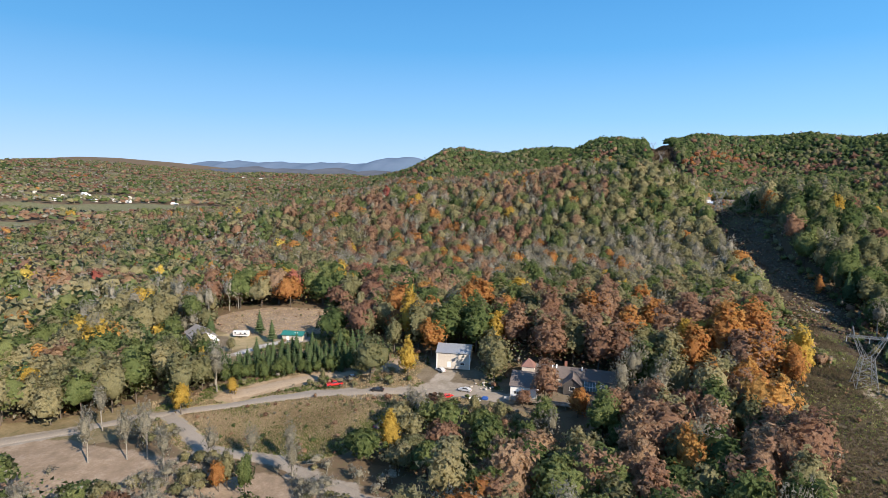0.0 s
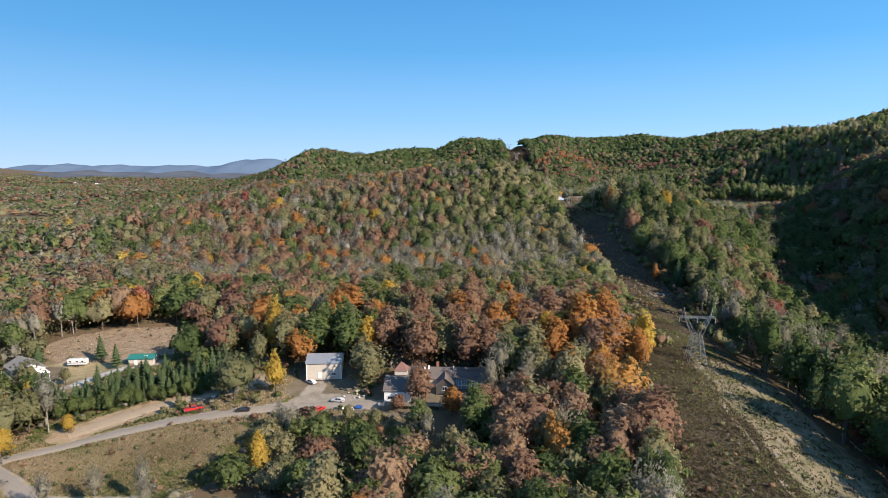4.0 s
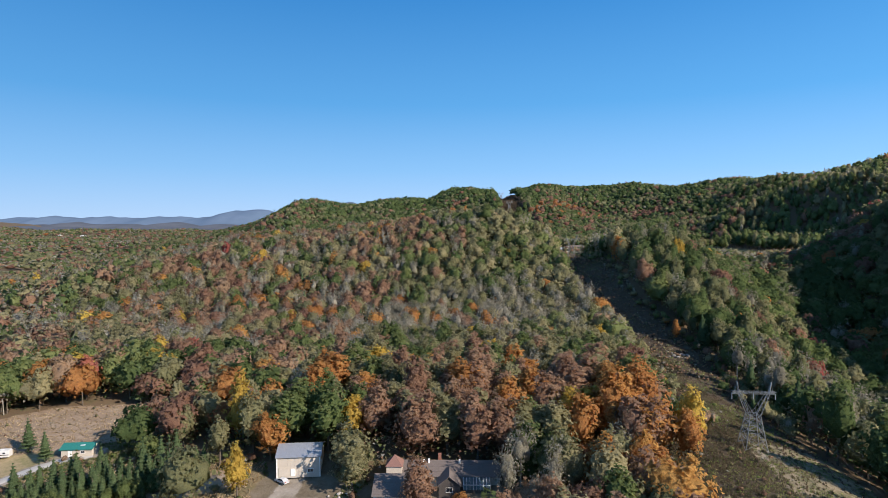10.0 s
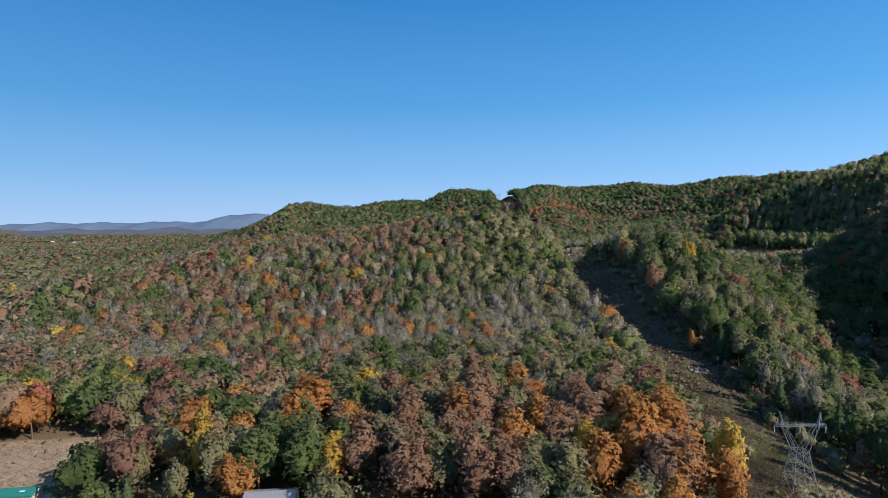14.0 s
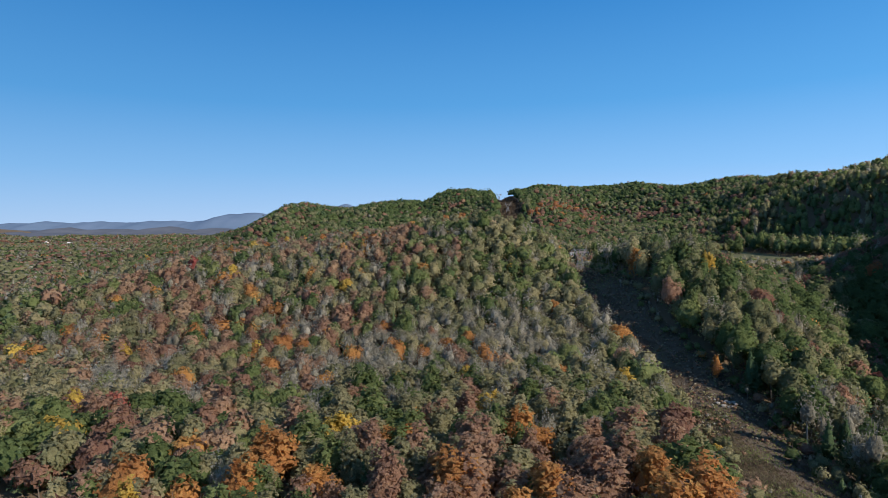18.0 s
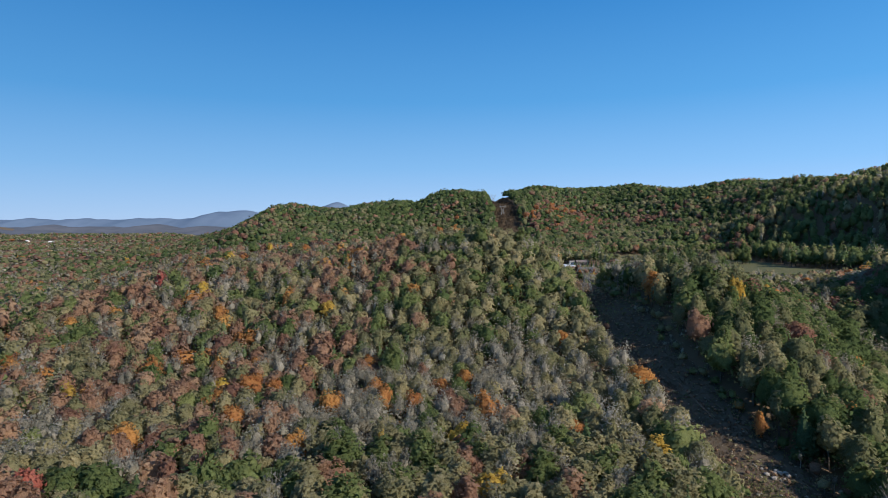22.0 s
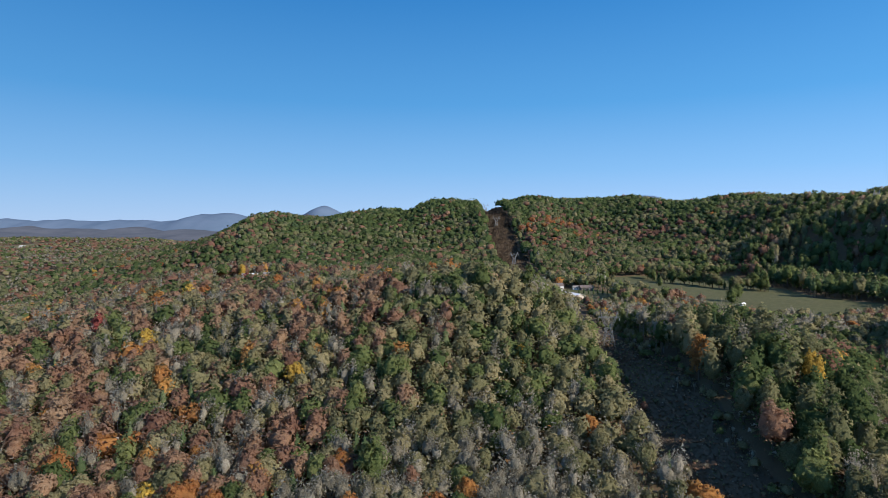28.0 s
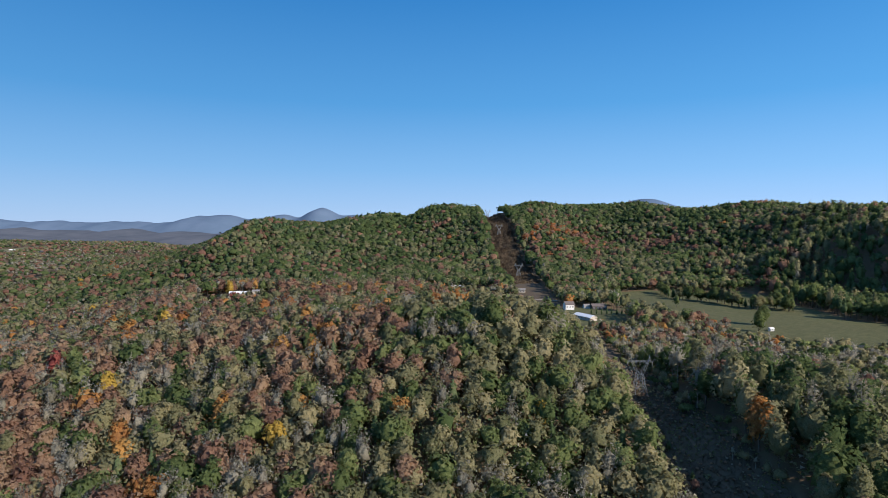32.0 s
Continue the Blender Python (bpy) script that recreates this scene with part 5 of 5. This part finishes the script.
far_house("hilltop_house", "low white-roofed house on the spur", -268, 812, 14, 17, 8, 3.4, 5.0, SIDING_TAN, METAL_WHITE, 4)
far_house("hilltop_garage", "small tan garage on the spur", -252, 818, 14, 7, 6, 2.8, 4.2, SIDING_TAN, SHINGLE_GREY, 1)
far_house("field_shed", "small white shed at the pasture edge", 240, 766, 20, 4, 3, 2.2, 3.0, SIDING, METAL_WHITE, 1)
far_house("valley_barn", "white barn among valley trees", -640, 446, 30, 16, 9, 4, 6.5, SIDING, METAL_WHITE, 2)
rnd = random.Random(9)
for i in range(22):
    vx, vy = -1180 + rnd.gauss(0, 110), 975 + rnd.gauss(0, 45)
    far_house("village_house", "small pale house of the valley village", vx, vy, rnd.uniform(-40, 40), rnd.uniform(10, 20), 9, 3.6, 6, rnd.choice([SIDING, SIDING, SIDING_TAN]), rnd.choice([METAL_WHITE, SHINGLE_GREY, METAL_WHITE]), 3)
for i in range(14):
    vx, vy = -1560 + rnd.gauss(0, 160), 2050 + rnd.gauss(0, 70)
    far_house("village_house", "small pale house of the valley village", vx, vy, rnd.uniform(-40, 40), rnd.uniform(12, 24), 10, 4, 6.5, rnd.choice([SIDING, SIDING, SIDING_TAN]), rnd.choice([METAL_WHITE, SHINGLE_GREY, METAL_WHITE]), 3)


# ---------------------------------------------------------------- power line
def pylon_at(x, y, turn, tall=20.0, thick=0.13):
    """A waisted lattice pylon: legs to a waist, two arms in a V, a cross-beam and two peaks."""
    p = base_of(x, y, turn, "lattice_pylon", "grey steel lattice pylon of the power line", "pylon", "pylons of the line", 0.1)
    k = tall / 20.0
    foot, waist, zw, zt = 3.3 * k, 1.5 * k, 10.2 * k, 16.4 * k
    corner = [(-1, -1), (1, -1), (1, 1), (-1, 1)]
    for sx, sy in corner:
        bm = bmesh.new()
        bar(bm, (sx * foot, sy * foot, -1.2), (sx * waist, sy * waist, zw), thick * 1.6)
        part("leg", bm, STEEL, p)
    levels = [0.4, 3.4, 6.0, 8.2, 10.2]
    for (ax, ay), (bx, by) in zip(corner, corner[1:] + corner[:1]):
        for l0, l1 in zip(levels, levels[1:]):
            z0, z1 = l0 * k, l1 * k
            f0, f1 = foot + (waist - foot) * z0 / zw, foot + (waist - foot) * z1 / zw
            for one, two in (((ax * f0, ay * f0, z0), (bx * f1, by * f1, z1)), ((bx * f0, by * f0, z0), (ax * f1, ay * f1, z1)), ((ax * f1, ay * f1, z1), (bx * f1, by * f1, z1))):
                bm = bmesh.new()
                bar(bm, one, two, thick * 0.62)
                part("brace", bm, STEEL, p)
    for s in (-1, 1):
        bm = bmesh.new()
        for sy in (-1, 1):
            bar(bm, (s * waist, sy * waist, zw), (s * 4.4 * k, sy * 0.5 * k, zt), thick)
            bar(bm, (s * 0.2 * k, sy * waist, zw), (s * 3.5 * k, sy * 0.5 * k, zt), thick * 0.8)
            for i in range(4):
                u0, u1 = i / 4, (i + 1) / 4
                bar(bm, (s * (waist + (4.4 * k - waist) * u0), sy * waist * (1 - 0.6 * u0), zw + (zt - zw) * u0), (s * (0.2 * k + 3.3 * k * u1), sy * waist * (1 - 0.6 * u1), zw + (zt - zw) * u1), thick * 0.55)
        part("arm", bm, STEEL, p)
        bm = bmesh.new()
        bar(bm, (s * 4.2 * k, 0.5 * k, zt), (s * 4.9 * k, 0, 20 * k), thick * 2.0)
        bar(bm, (s * 4.2 * k, -0.5 * k, zt), (s * 4.9 * k, 0, 20 * k), thick * 2.0)
        bar(bm, (s * 5.4 * k, 0, zt + 0.4 * k), (s * 4.9 * k, 0, 20 * k), thick * 0.6)
        part("peak", bm, STEEL, p)
    bm = bmesh.new()
    for sy in (-0.5, 0.5):
        for z in (zt, zt + 0.6 * k):
            bar(bm, (-6.2 * k, sy * k, z), (6.2 * k, sy * k, z), thick * 0.7)
    for i in range(12):
        x0, x1 = (-6.2 + i * 1.03) * k, (-5.17 + i * 1.03) * k
        for sy in (-0.5, 0.5):
            bar(bm, (x0, sy * k, zt + (0.6 * k if i % 2 else 0)), (x1, sy * k, zt + (0 if i % 2 else 0.6 * k)), thick * 0.4)
    part("cross_beam", bm, STEEL, p)
    for xx in (-6.2, 0, 6.2):
        bm = bmesh.new()
        bmesh.ops.create_cone(bm, cap_ends=True, segments=8, radius1=0.14 * k, radius2=0.14 * k, depth=1.7 * k, matrix=pose(xx * k, 0, zt - 0.85 * k))
        part("insulator", bm, CONCRETE, p)
    return p, [(xx * k, 0, zt - 1.7 * k) for xx in (-6.2, 0, 6.2)] + [(-4.9 * k, 0, 20 * k), (4.9 * k, 0, 20 * k)]


LINE = [(78, -90, 0), (69, 209, 0), (58, 537, 2), (46, 1180, 3), (24, 1430, 4), (6, 1712, 4)]
ends = []
for lx, ly, lt in LINE:
    p, hang = pylon_at(lx, ly, lt, 20.0 if ly < 1000 else 24.0, 0.13 if ly < 700 else 0.26)
    m = p.matrix_basis
    ends.append([m @ Vector(h) for h in hang])
pylon_at(522, 1003, 30, 28.0, 0.3)
for a, b in zip(ends, ends[1:]):
    for i, (p, q) in enumerate(zip(a, b)):
        cu = bpy.data.curves.new("cable", "CURVE")
        cu.dimensions, cu.bevel_depth, cu.bevel_resolution = "3D", 0.022 if i < 3 else 0.014, 1
        sp = cu.splines.new("POLY")
        n = 28
        sp.points.add(n)
        sag = 0.03 * (p - q).length
        for j in range(n + 1):
            u = j / n
            v = p.lerp(q, u)
            sp.points[j].co = (v.x, v.y, v.z - sag * 4 * u * (1 - u), 1)
        cu.materials.append(CABLE)
        tagged(new("power_cable", cu), "thin grey power cable strung between pylons", "cable", "cables of the line")
# ---------------------------------------------------------------- trees that stand out
PLANTED = [  # kind, place, size, breadth
    (YELLOW, -87, 206, 1.25, 0.85, "tall yellow-topped tree beside the shed"),
    (OLIVE, -81, 200, 1.2, 1.0, "tall olive tree beside the shed"), (OLIVE, -90, 196, 0.9, 1.1, ""), (YELLOW, -77, 180, 0.8, 1.0, "small golden tree above the road"),
    (TAN, -66, 157, 0.6, 1.4, ""), (TAN, -61, 153, 0.65, 1.4, ""), (OLIVE, -56, 156, 0.5, 1.3, ""), (YELLOW, -62, 133, 0.75, 0.95, "small bright yellow tree below the road"),
    (OLIVE, -46, 184, 0.8, 1.5, "pale green willow before the white house"),
    (OLIVE, -51, 191, 0.85, 0.75, "tall olive tree beside the shed"),
    (RUST, -27, 175, 0.78, 1.15, "rust-brown tree before the white house"),
    (ORANGE, -16, 170, 0.5, 1.5, "spreading copper-leaved tree by the sunroom"),
    (TAN, -4, 176, 0.95, 0.9, ""), (TAN, 2, 166, 1.0, 0.9, ""), (YELLOW, 10, 164, 0.62, 0.8, "yellow tree among bare trees"),
    (RUST, -33, 171, 0.34, 1.6, ""), (GREEN, -24, 158, 0.62, 1.4, ""), (OLIVE, -38, 160, 0.45, 1.4, ""), (OLIVE, -47, 163, 0.4, 1.3, ""), (GREEN, -8, 157, 0.9, 1.25, "dense green tree below the house"), (GREEN, 21, 163, 1.0, 1.15, "dense green tree by the orange trees"),
    (ORANGE, 27, 205, 1.35, 1.3, "great orange tree at the wood's edge"), (ORANGE, 17, 200, 1.1, 1.2, ""), (ORANGE, 37, 214, 1.3, 1.2, ""), (RUST, 32, 196, 1.15, 1.25, ""),
    (YELLOW, 48, 201, 1.0, 0.95, "yellow tree at the edge of the clearing"), (ORANGE, 45, 192, 0.9, 0.9, ""),
    (ORANGE, 91, 353, 0.6, 0.9, "lone orange tree beside the power-line cut"), (ORANGE, 83, 466, 1.15, 1.1, "orange tree at the edge of the cut"),
    (YELLOW, 118, 440, 1.2, 0.75, "slim yellow-orange tree on the ridge"), (GREEN, 108, 446, 1.35, 1.2, "big dark green tree on the ridge"),
    (GREEN, -16, 548, 1.3, 1.3, "big green tree crowning the ridge"), (GREEN, 14, 560, 1.3, 1.2, ""), (OLIVE, 28, 540, 1.2, 1.2, ""), (YELLOW, 3, 490, 0.8, 0.9, "round yellow tree on the ridge"),
    (YELLOW, -50, 335, 0.75, 0.8, "golden tree in the grey wood"), (YELLOW, -54, 342, 0.6, 0.7, ""), (ORANGE, -14, 372, 1.0, 0.8, ""),
    (GREEN, -60, 418, 1.2, 1.2, "dark green tree in the wood"),
    (RED, 104, 178, 0.6, 0.9, "small scarlet tree beside the clearing"), (RED, 112, 192, 0.75, 0.8, "scarlet tree beside the clearing"), (RED, 103, 168, 0.5, 1.0, ""),
    (YELLOW, -146, 155, 0.7, 0.9, "golden tree at the bend of the road"), (ORANGE, -152, 152, 0.6, 1.0, ""),
    (YELLOW, -135, 133, 0.6, 1.1, "yellow-green bush at the bend of the road"), (YELLOW, -131, 152, 0.35, 1.2, ""),
    (TAN, -135, 101, 0.95, 0.9, ""), (TAN, -127, 106, 0.9, 0.9, ""), (TAN, -122, 108, 0.95, 0.9, ""), (TAN, -112, 104, 0.8, 1.1, ""), (TAN, -104, 112, 0.7, 1.2, ""), (TAN, -96, 118, 0.6, 1.2, ""),
    (TAN, -86, 121, 0.7, 1.1, ""), (TAN, -79, 112, 0.75, 1.1, ""), (OLIVE, -93, 105, 0.6, 1.1, ""), (GREEN, -87, 104, 0.6, 0.8, ""), (ORANGE, -94, 103, 0.45, 1.1, ""),
    (TAN, -148, 116, 0.9, 0.9, ""), (OLIVE, -168, 118, 0.9, 1.1, ""), (GREEN, -195, 190, 0.65, 1.6, "round dark green tree beside the hillside house"),
    (PINE, -161, 206, 0.8, 1.4, "dark pine in the yard"), (PINE, -150, 200, 0.75, 1.3, "dark pine in the yard"), (OLIVE, -106.5, 170.5, 0.32, 1.0, "young tree beside the pickup"),
    (PINE, -166, 184, 0.5, 1.4, ""), (OLIVE, -160, 186, 0.4, 1.2, ""), (TAN, -170, 178, 0.55, 1.1, ""), (YELLOW, -160, 166, 0.55, 1.0, "golden tree at the end of the belt"), (RUST, -172, 166, 0.4, 1.3, ""),
    (RED, -222, 850, 1.0, 1.1, "dark red tree on the spur"), (YELLOW, -285, 830, 0.9, 1.0, ""), (ORANGE, -150, 800, 1.0, 1.0, ""),
    (GREEN, 205, 905, 0.75, 1.0, "lone tree in the pasture"), (GREEN, 176, 862, 0.6, 0.9, "lone tree in the pasture"), (GREEN, 246, 794, 1.0, 1.3, "lone tree in the pasture"), (GREEN, 159, 990, 0.8, 1.2, ""), (OLIVE, 147, 891, 0.6, 1.1, ""), (GREEN, 226, 760, 1.0, 1.1, "round tree at the pasture edge"),
]
for sp, px, py, size, wide, label in PLANTED:
    plant(sp, px, py, size, wide, label)
hedge = random.Random(21)
for i in range(46):   # dense young conifers along the track
    u = i / 45
    for row in (0, 1, 2):
        small = row == 0
        plant((PINE, GREEN, GREEN)[i % 3] if small else PINE, -152 + 60 * u + hedge.uniform(-1.2, 1.2) - 1.5 * row, 153 + 33 * u + row * 3.8 + 3 * math.sin(u * 3.1) + hedge.uniform(-1.4, 1.4),
              hedge.uniform(0.26, 0.4) if small else hedge.uniform(0.4, 0.68), hedge.uniform(1.2, 1.6), "young dark green tree of the belt above the track")
for i in range(16):   # taller pines behind them
    u = hedge.random()
    plant(PINE, -142 + 44 * u + hedge.uniform(-3, 3), 176 + 18 * u + hedge.uniform(-2, 4), hedge.uniform(0.6, 0.9), hedge.uniform(1.1, 1.4), "feathery pine above the young belt")
HEDGE = [(225, 1025), (231, 972), (261, 957), (274, 925), (291, 895), (318, 908), (322, 880)]
for (ax, ay), (bx, by) in zip(HEDGE, HEDGE[1:]):   # hedgerow across the pasture
    for i in range(7):
        u = i / 7
        plant((GREEN, GREEN, PINE, OLIVE)[hedge.randrange(4)], ax + (bx - ax) * u + hedge.uniform(-3, 3), ay + (by - ay) * u + hedge.uniform(-3, 3), hedge.uniform(0.65, 1.1), hedge.uniform(1.2, 1.7), "dark green tree of the pasture hedgerow")
for i in range(8):
    plant(PINE, 96 + i * 5.2, 842 + hedge.uniform(-1.5, 1.5), hedge.uniform(0.5, 0.62), 1.1, "dark cypress in a row by the farm")


# ---------------------------------------------------------------- grass, weeds and brush
def tufts(name, label, x, y, tall, wide, material, blades=3):
    n = len(x)
    base = np.stack([x, y, height(x, y) - 0.05], -1)
    an = rng.random((n, blades)) * 2 * np.pi
    t = np.stack([np.cos(an), np.sin(an), 0 * an], -1)
    lean = np.stack([rng.normal(size=(n, blades)), rng.normal(size=(n, blades)), 0 * an], -1) * 0.35
    w = (wide * rng.uniform(0.6, 1.4, (n, blades)))[..., None]
    h = (tall * rng.uniform(0.5, 1.4, (n, blades)))[..., None]
    b = base[:, None] + np.stack([rng.normal(size=(n, blades)), rng.normal(size=(n, blades)), 0 * an], -1) * wide
    q = np.stack([b - t * w, b + t * w, b + np.array([0, 0, 1.0]) * h + lean * h], 2).reshape(-1, 3)
    f = np.arange(len(q)).reshape(-1, 3)
    tint = np.clip(0.5 + 0.3 * wave(x, y, 9, 51) + 0.2 * rng.normal(size=n), 0, 1)
    me = pack(name, [q], [f], [np.zeros(len(f), int)], [np.repeat(tint, blades * 3)], [material], (), [unit(np.array([0, 0, 1.0]) + 0.3 * rng.normal(size=(len(q), 3)))])
    return tagged(new(name, me), label, "grass", kind="stuff")


def fill(x0, x1, y0, y1, count, key, low=0.55):
    x, y = rng.uniform(x0, x1, count), rng.uniform(y0, y1, count)
    z = zones(x, y)
    ok = (z[key] > low) & (z["gravel"] < 0.4) & (z["dirt"] < 0.4) & (z["pad"] < 0.5)
    if key == "cut":
        ok &= (z["sand"] < 0.5) | (rng.random(count) < 0.25)
    return x[ok], y[ok]


x, y = fill(-150, -45, 112, 170, 80000, "meadow")
dry = 0.8 * wave(x, y, 12, 61) + 0.5 * rng.normal(size=len(x)) - 0.5 * sstep(-112, -75, x) + 0.25 > 0
tufts("meadow_grass", "tall dry tan grass of the meadow", x[dry], y[dry], 0.5, 0.12, GRASS_DRY)
tufts("meadow_weeds", "green weeds among the meadow grass", x[~dry], y[~dry], 0.45, 0.16, GRASS_GREEN)
x, y = rng.uniform(-150, -20, 30000), rng.uniform(130, 215, 30000)
z = zones(x, y)
ok = (z["verge"] > 0.15) & (np.maximum.reduce([z["gravel"], z["dirt"], z["pad"], z["meadow"], z["bare"]]) < 0.5)
x, y = x[ok], y[ok]
dry = wave(x, y, 8, 63) > -0.1
tufts("verge_grass", "dry roadside grass", x[dry], y[dry], 0.55, 0.15, GRASS_DRY)
tufts("verge_weeds", "green roadside weeds", x[~dry], y[~dry], 0.6, 0.2, GRASS_GREEN)
x, y = fill(30, 130, 90, 560, 60000, "cut")
dry = wave(x, y, 16, 62) + 0.5 * rng.normal(size=len(x)) > -0.45
tufts("cut_brush", "brown brush under the power line", x[dry], y[dry], 0.55, 0.26, BRUSH)
tufts("cut_weeds", "green weeds under the power line", x[~dry], y[~dry], 0.45, 0.24, GRASS_GREEN)
x, y = fill(28, 80, 92, 330, 34000, "cut")
tufts("cut_grass", "olive and brown grass under the near power line", x, y, 0.5, 0.2, BRUSH_OLIVE)
x, y = fill(-10, 70, 1100, 1750, 6000, "cut")
tufts("mountain_brush", "brown brush in the mountain cut", x, y, 3.0, 2.2, BRUSH)
x, y = fill(-210, -110, 195, 250, 5000, "bare")
tufts("field_weeds", "sparse dry weeds on the bare field", x, y, 0.4, 0.3, GRASS_DRY)
x, y = fill(55, 115, 90, 222, 9000, "sand")
ok = wave(x, y, 7, 66) > -0.05
x, y = x[ok], y[ok]
tufts("sand_grass", "pale green grass on the sandy strip", x, y, 0.25, 0.3, GRASS_GREEN)


# shrubs: grey and olive bushes by the lane, weeds in the meadow, bushes on the bare field
def shrubs(name, label, x, y, kinds, low, high, clumps=70):
    n = len(x)
    sp = np.array(kinds)[rng.integers(0, len(kinds), n)]
    h = rng.uniform(low, high, n)
    *made, lies = grow(x, y, height(x, y), h * rng.uniform(0.5, 0.8, n), h, sp, rng.uniform(0.3, 0.8, n), clumps, 0.24 * high ** 0.4, high > 4, 4 if high > 4 else 0, low_from=0.0, ball=0, heart=0.8)
    me = pack(name, *made, TREE_MATS, (), lies)
    return tagged(new(name, me), label, "shrubs", kind="stuff")


x, y = rng.uniform(-140, -55, 260), rng.uniform(92, 122, 260)
ok = (zones(x, y)["gravel"] < 0.3) & (wave(x, y, 15, 97) > -0.2)
shrubs("lane_bushes", "grey leafless and olive bushes beside the lane", x[ok], y[ok], [TAN, TAN, TAN, OLIVE], 1.5, 5.0, 150)
x, y = fill(-150, -45, 115, 170, 300, "meadow")
shrubs("meadow_bushes", "green and brown weeds standing in the meadow", x, y, [GREEN, OLIVE, OLIVE, RUST, TAN], 0.7, 2.0, 40)
x, y = fill(-210, -110, 195, 250, 130, "bare")
shrubs("field_bushes", "low brown bushes on the bare field", x, y, [OLIVE, RUST, TAN], 0.5, 1.5, 30)
x, y = rng.uniform(-150, -25, 700), rng.uniform(130, 210, 700)
z = zones(x, y)
ok = (np.maximum(z["verge"], ell(x, y, -32, 162, 26, 9)) > 0.1) & (np.maximum.reduce([z["gravel"], z["dirt"], z["pad"], z["meadow"], z["bare"]]) < 0.4)
shrubs("roadside_bushes", "tangled bushes and saplings by the gravel road", x[ok], y[ok], [GREEN, OLIVE, OLIVE, TAN, RUST], 0.8, 3.2, 60)
x, y = fill(35, 115, 300, 640, 4200, "cut")
shrubs("upper_cut_bushes", "low dark brown scrub in the shaded part of the cut", x, y, [RUST, RUST, OLIVE, TAN], 0.5, 1.9, 24)
x, y = fill(28, 75, 95, 330, 420, "cut")
shrubs("cut_bushes", "olive and brown bushes under the power line", x, y, [OLIVE, GREEN, TAN, RUST], 0.6, 2.2, 40)


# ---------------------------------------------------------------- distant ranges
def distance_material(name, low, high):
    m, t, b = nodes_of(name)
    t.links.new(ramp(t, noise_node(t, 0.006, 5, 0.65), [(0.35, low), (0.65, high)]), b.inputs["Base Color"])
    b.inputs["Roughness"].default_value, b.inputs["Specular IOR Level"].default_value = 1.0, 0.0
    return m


def range_of_hills(name, label, y, x0, x1, base, tops, seed, material, deep=500):
    """A long hill whose crest rises over the given centres (x, half-width, rise)."""
    n = 260
    bm = bmesh.new()
    xs = np.linspace(x0, x1, n)
    crest = base + sum(r * np.exp(-0.5 * ((xs - c) / w) ** 2) for c, w, r in tops)
    crest = crest + 10 * wave(xs, xs * 0, 170, seed) + 5 * wave(xs, xs * 0, 60, seed + 1)
    ends = sstep(x0, x0 + 300, xs) * sstep(x1, x1 - 300, xs)
    rows = []
    for u in (0.0, 0.25, 0.5, 0.75, 1.0, 1.4):
        rise = math.sin(min(u, 1.0) * math.pi / 2) if u <= 1 else 0.6
        rows.append([bm.verts.new((float(x), y - deep * (1 - u) + 40 * float(wave(x, u * 900, 160, seed + 2)), -30 + float((c + 30) * e) * rise)) for x, c, e in zip(xs, crest, ends)])
    for a, b in zip(rows, rows[1:]):
        for i in range(n - 1):
            bm.faces.new((a[i], a[i + 1], b[i + 1], b[i])).smooth = True
    return tagged(part(name, bm, material, None), label, "hills", kind="structure")


# the haze of the far air is painted into these base colours
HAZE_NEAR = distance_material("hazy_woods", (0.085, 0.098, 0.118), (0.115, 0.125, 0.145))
HAZE_BLUE = distance_material("painted_blue_haze", (0.105, 0.155, 0.22), (0.125, 0.175, 0.245))
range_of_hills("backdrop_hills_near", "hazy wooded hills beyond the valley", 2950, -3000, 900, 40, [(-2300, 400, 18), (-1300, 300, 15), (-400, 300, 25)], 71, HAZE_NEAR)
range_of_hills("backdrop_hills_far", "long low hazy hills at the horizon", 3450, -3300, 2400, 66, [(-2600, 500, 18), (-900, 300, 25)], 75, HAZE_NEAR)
range_of_hills("backdrop_mountains", "mountains on the horizon painted with blue haze", 3950, -3900, 3300, 126, [(-1900, 90, 26), (-1650, 120, 40), (-1317, 90, 52), (-1045, 75, 88), (-820, 100, 56), (1066, 220, 165)], 79, HAZE_BLUE)
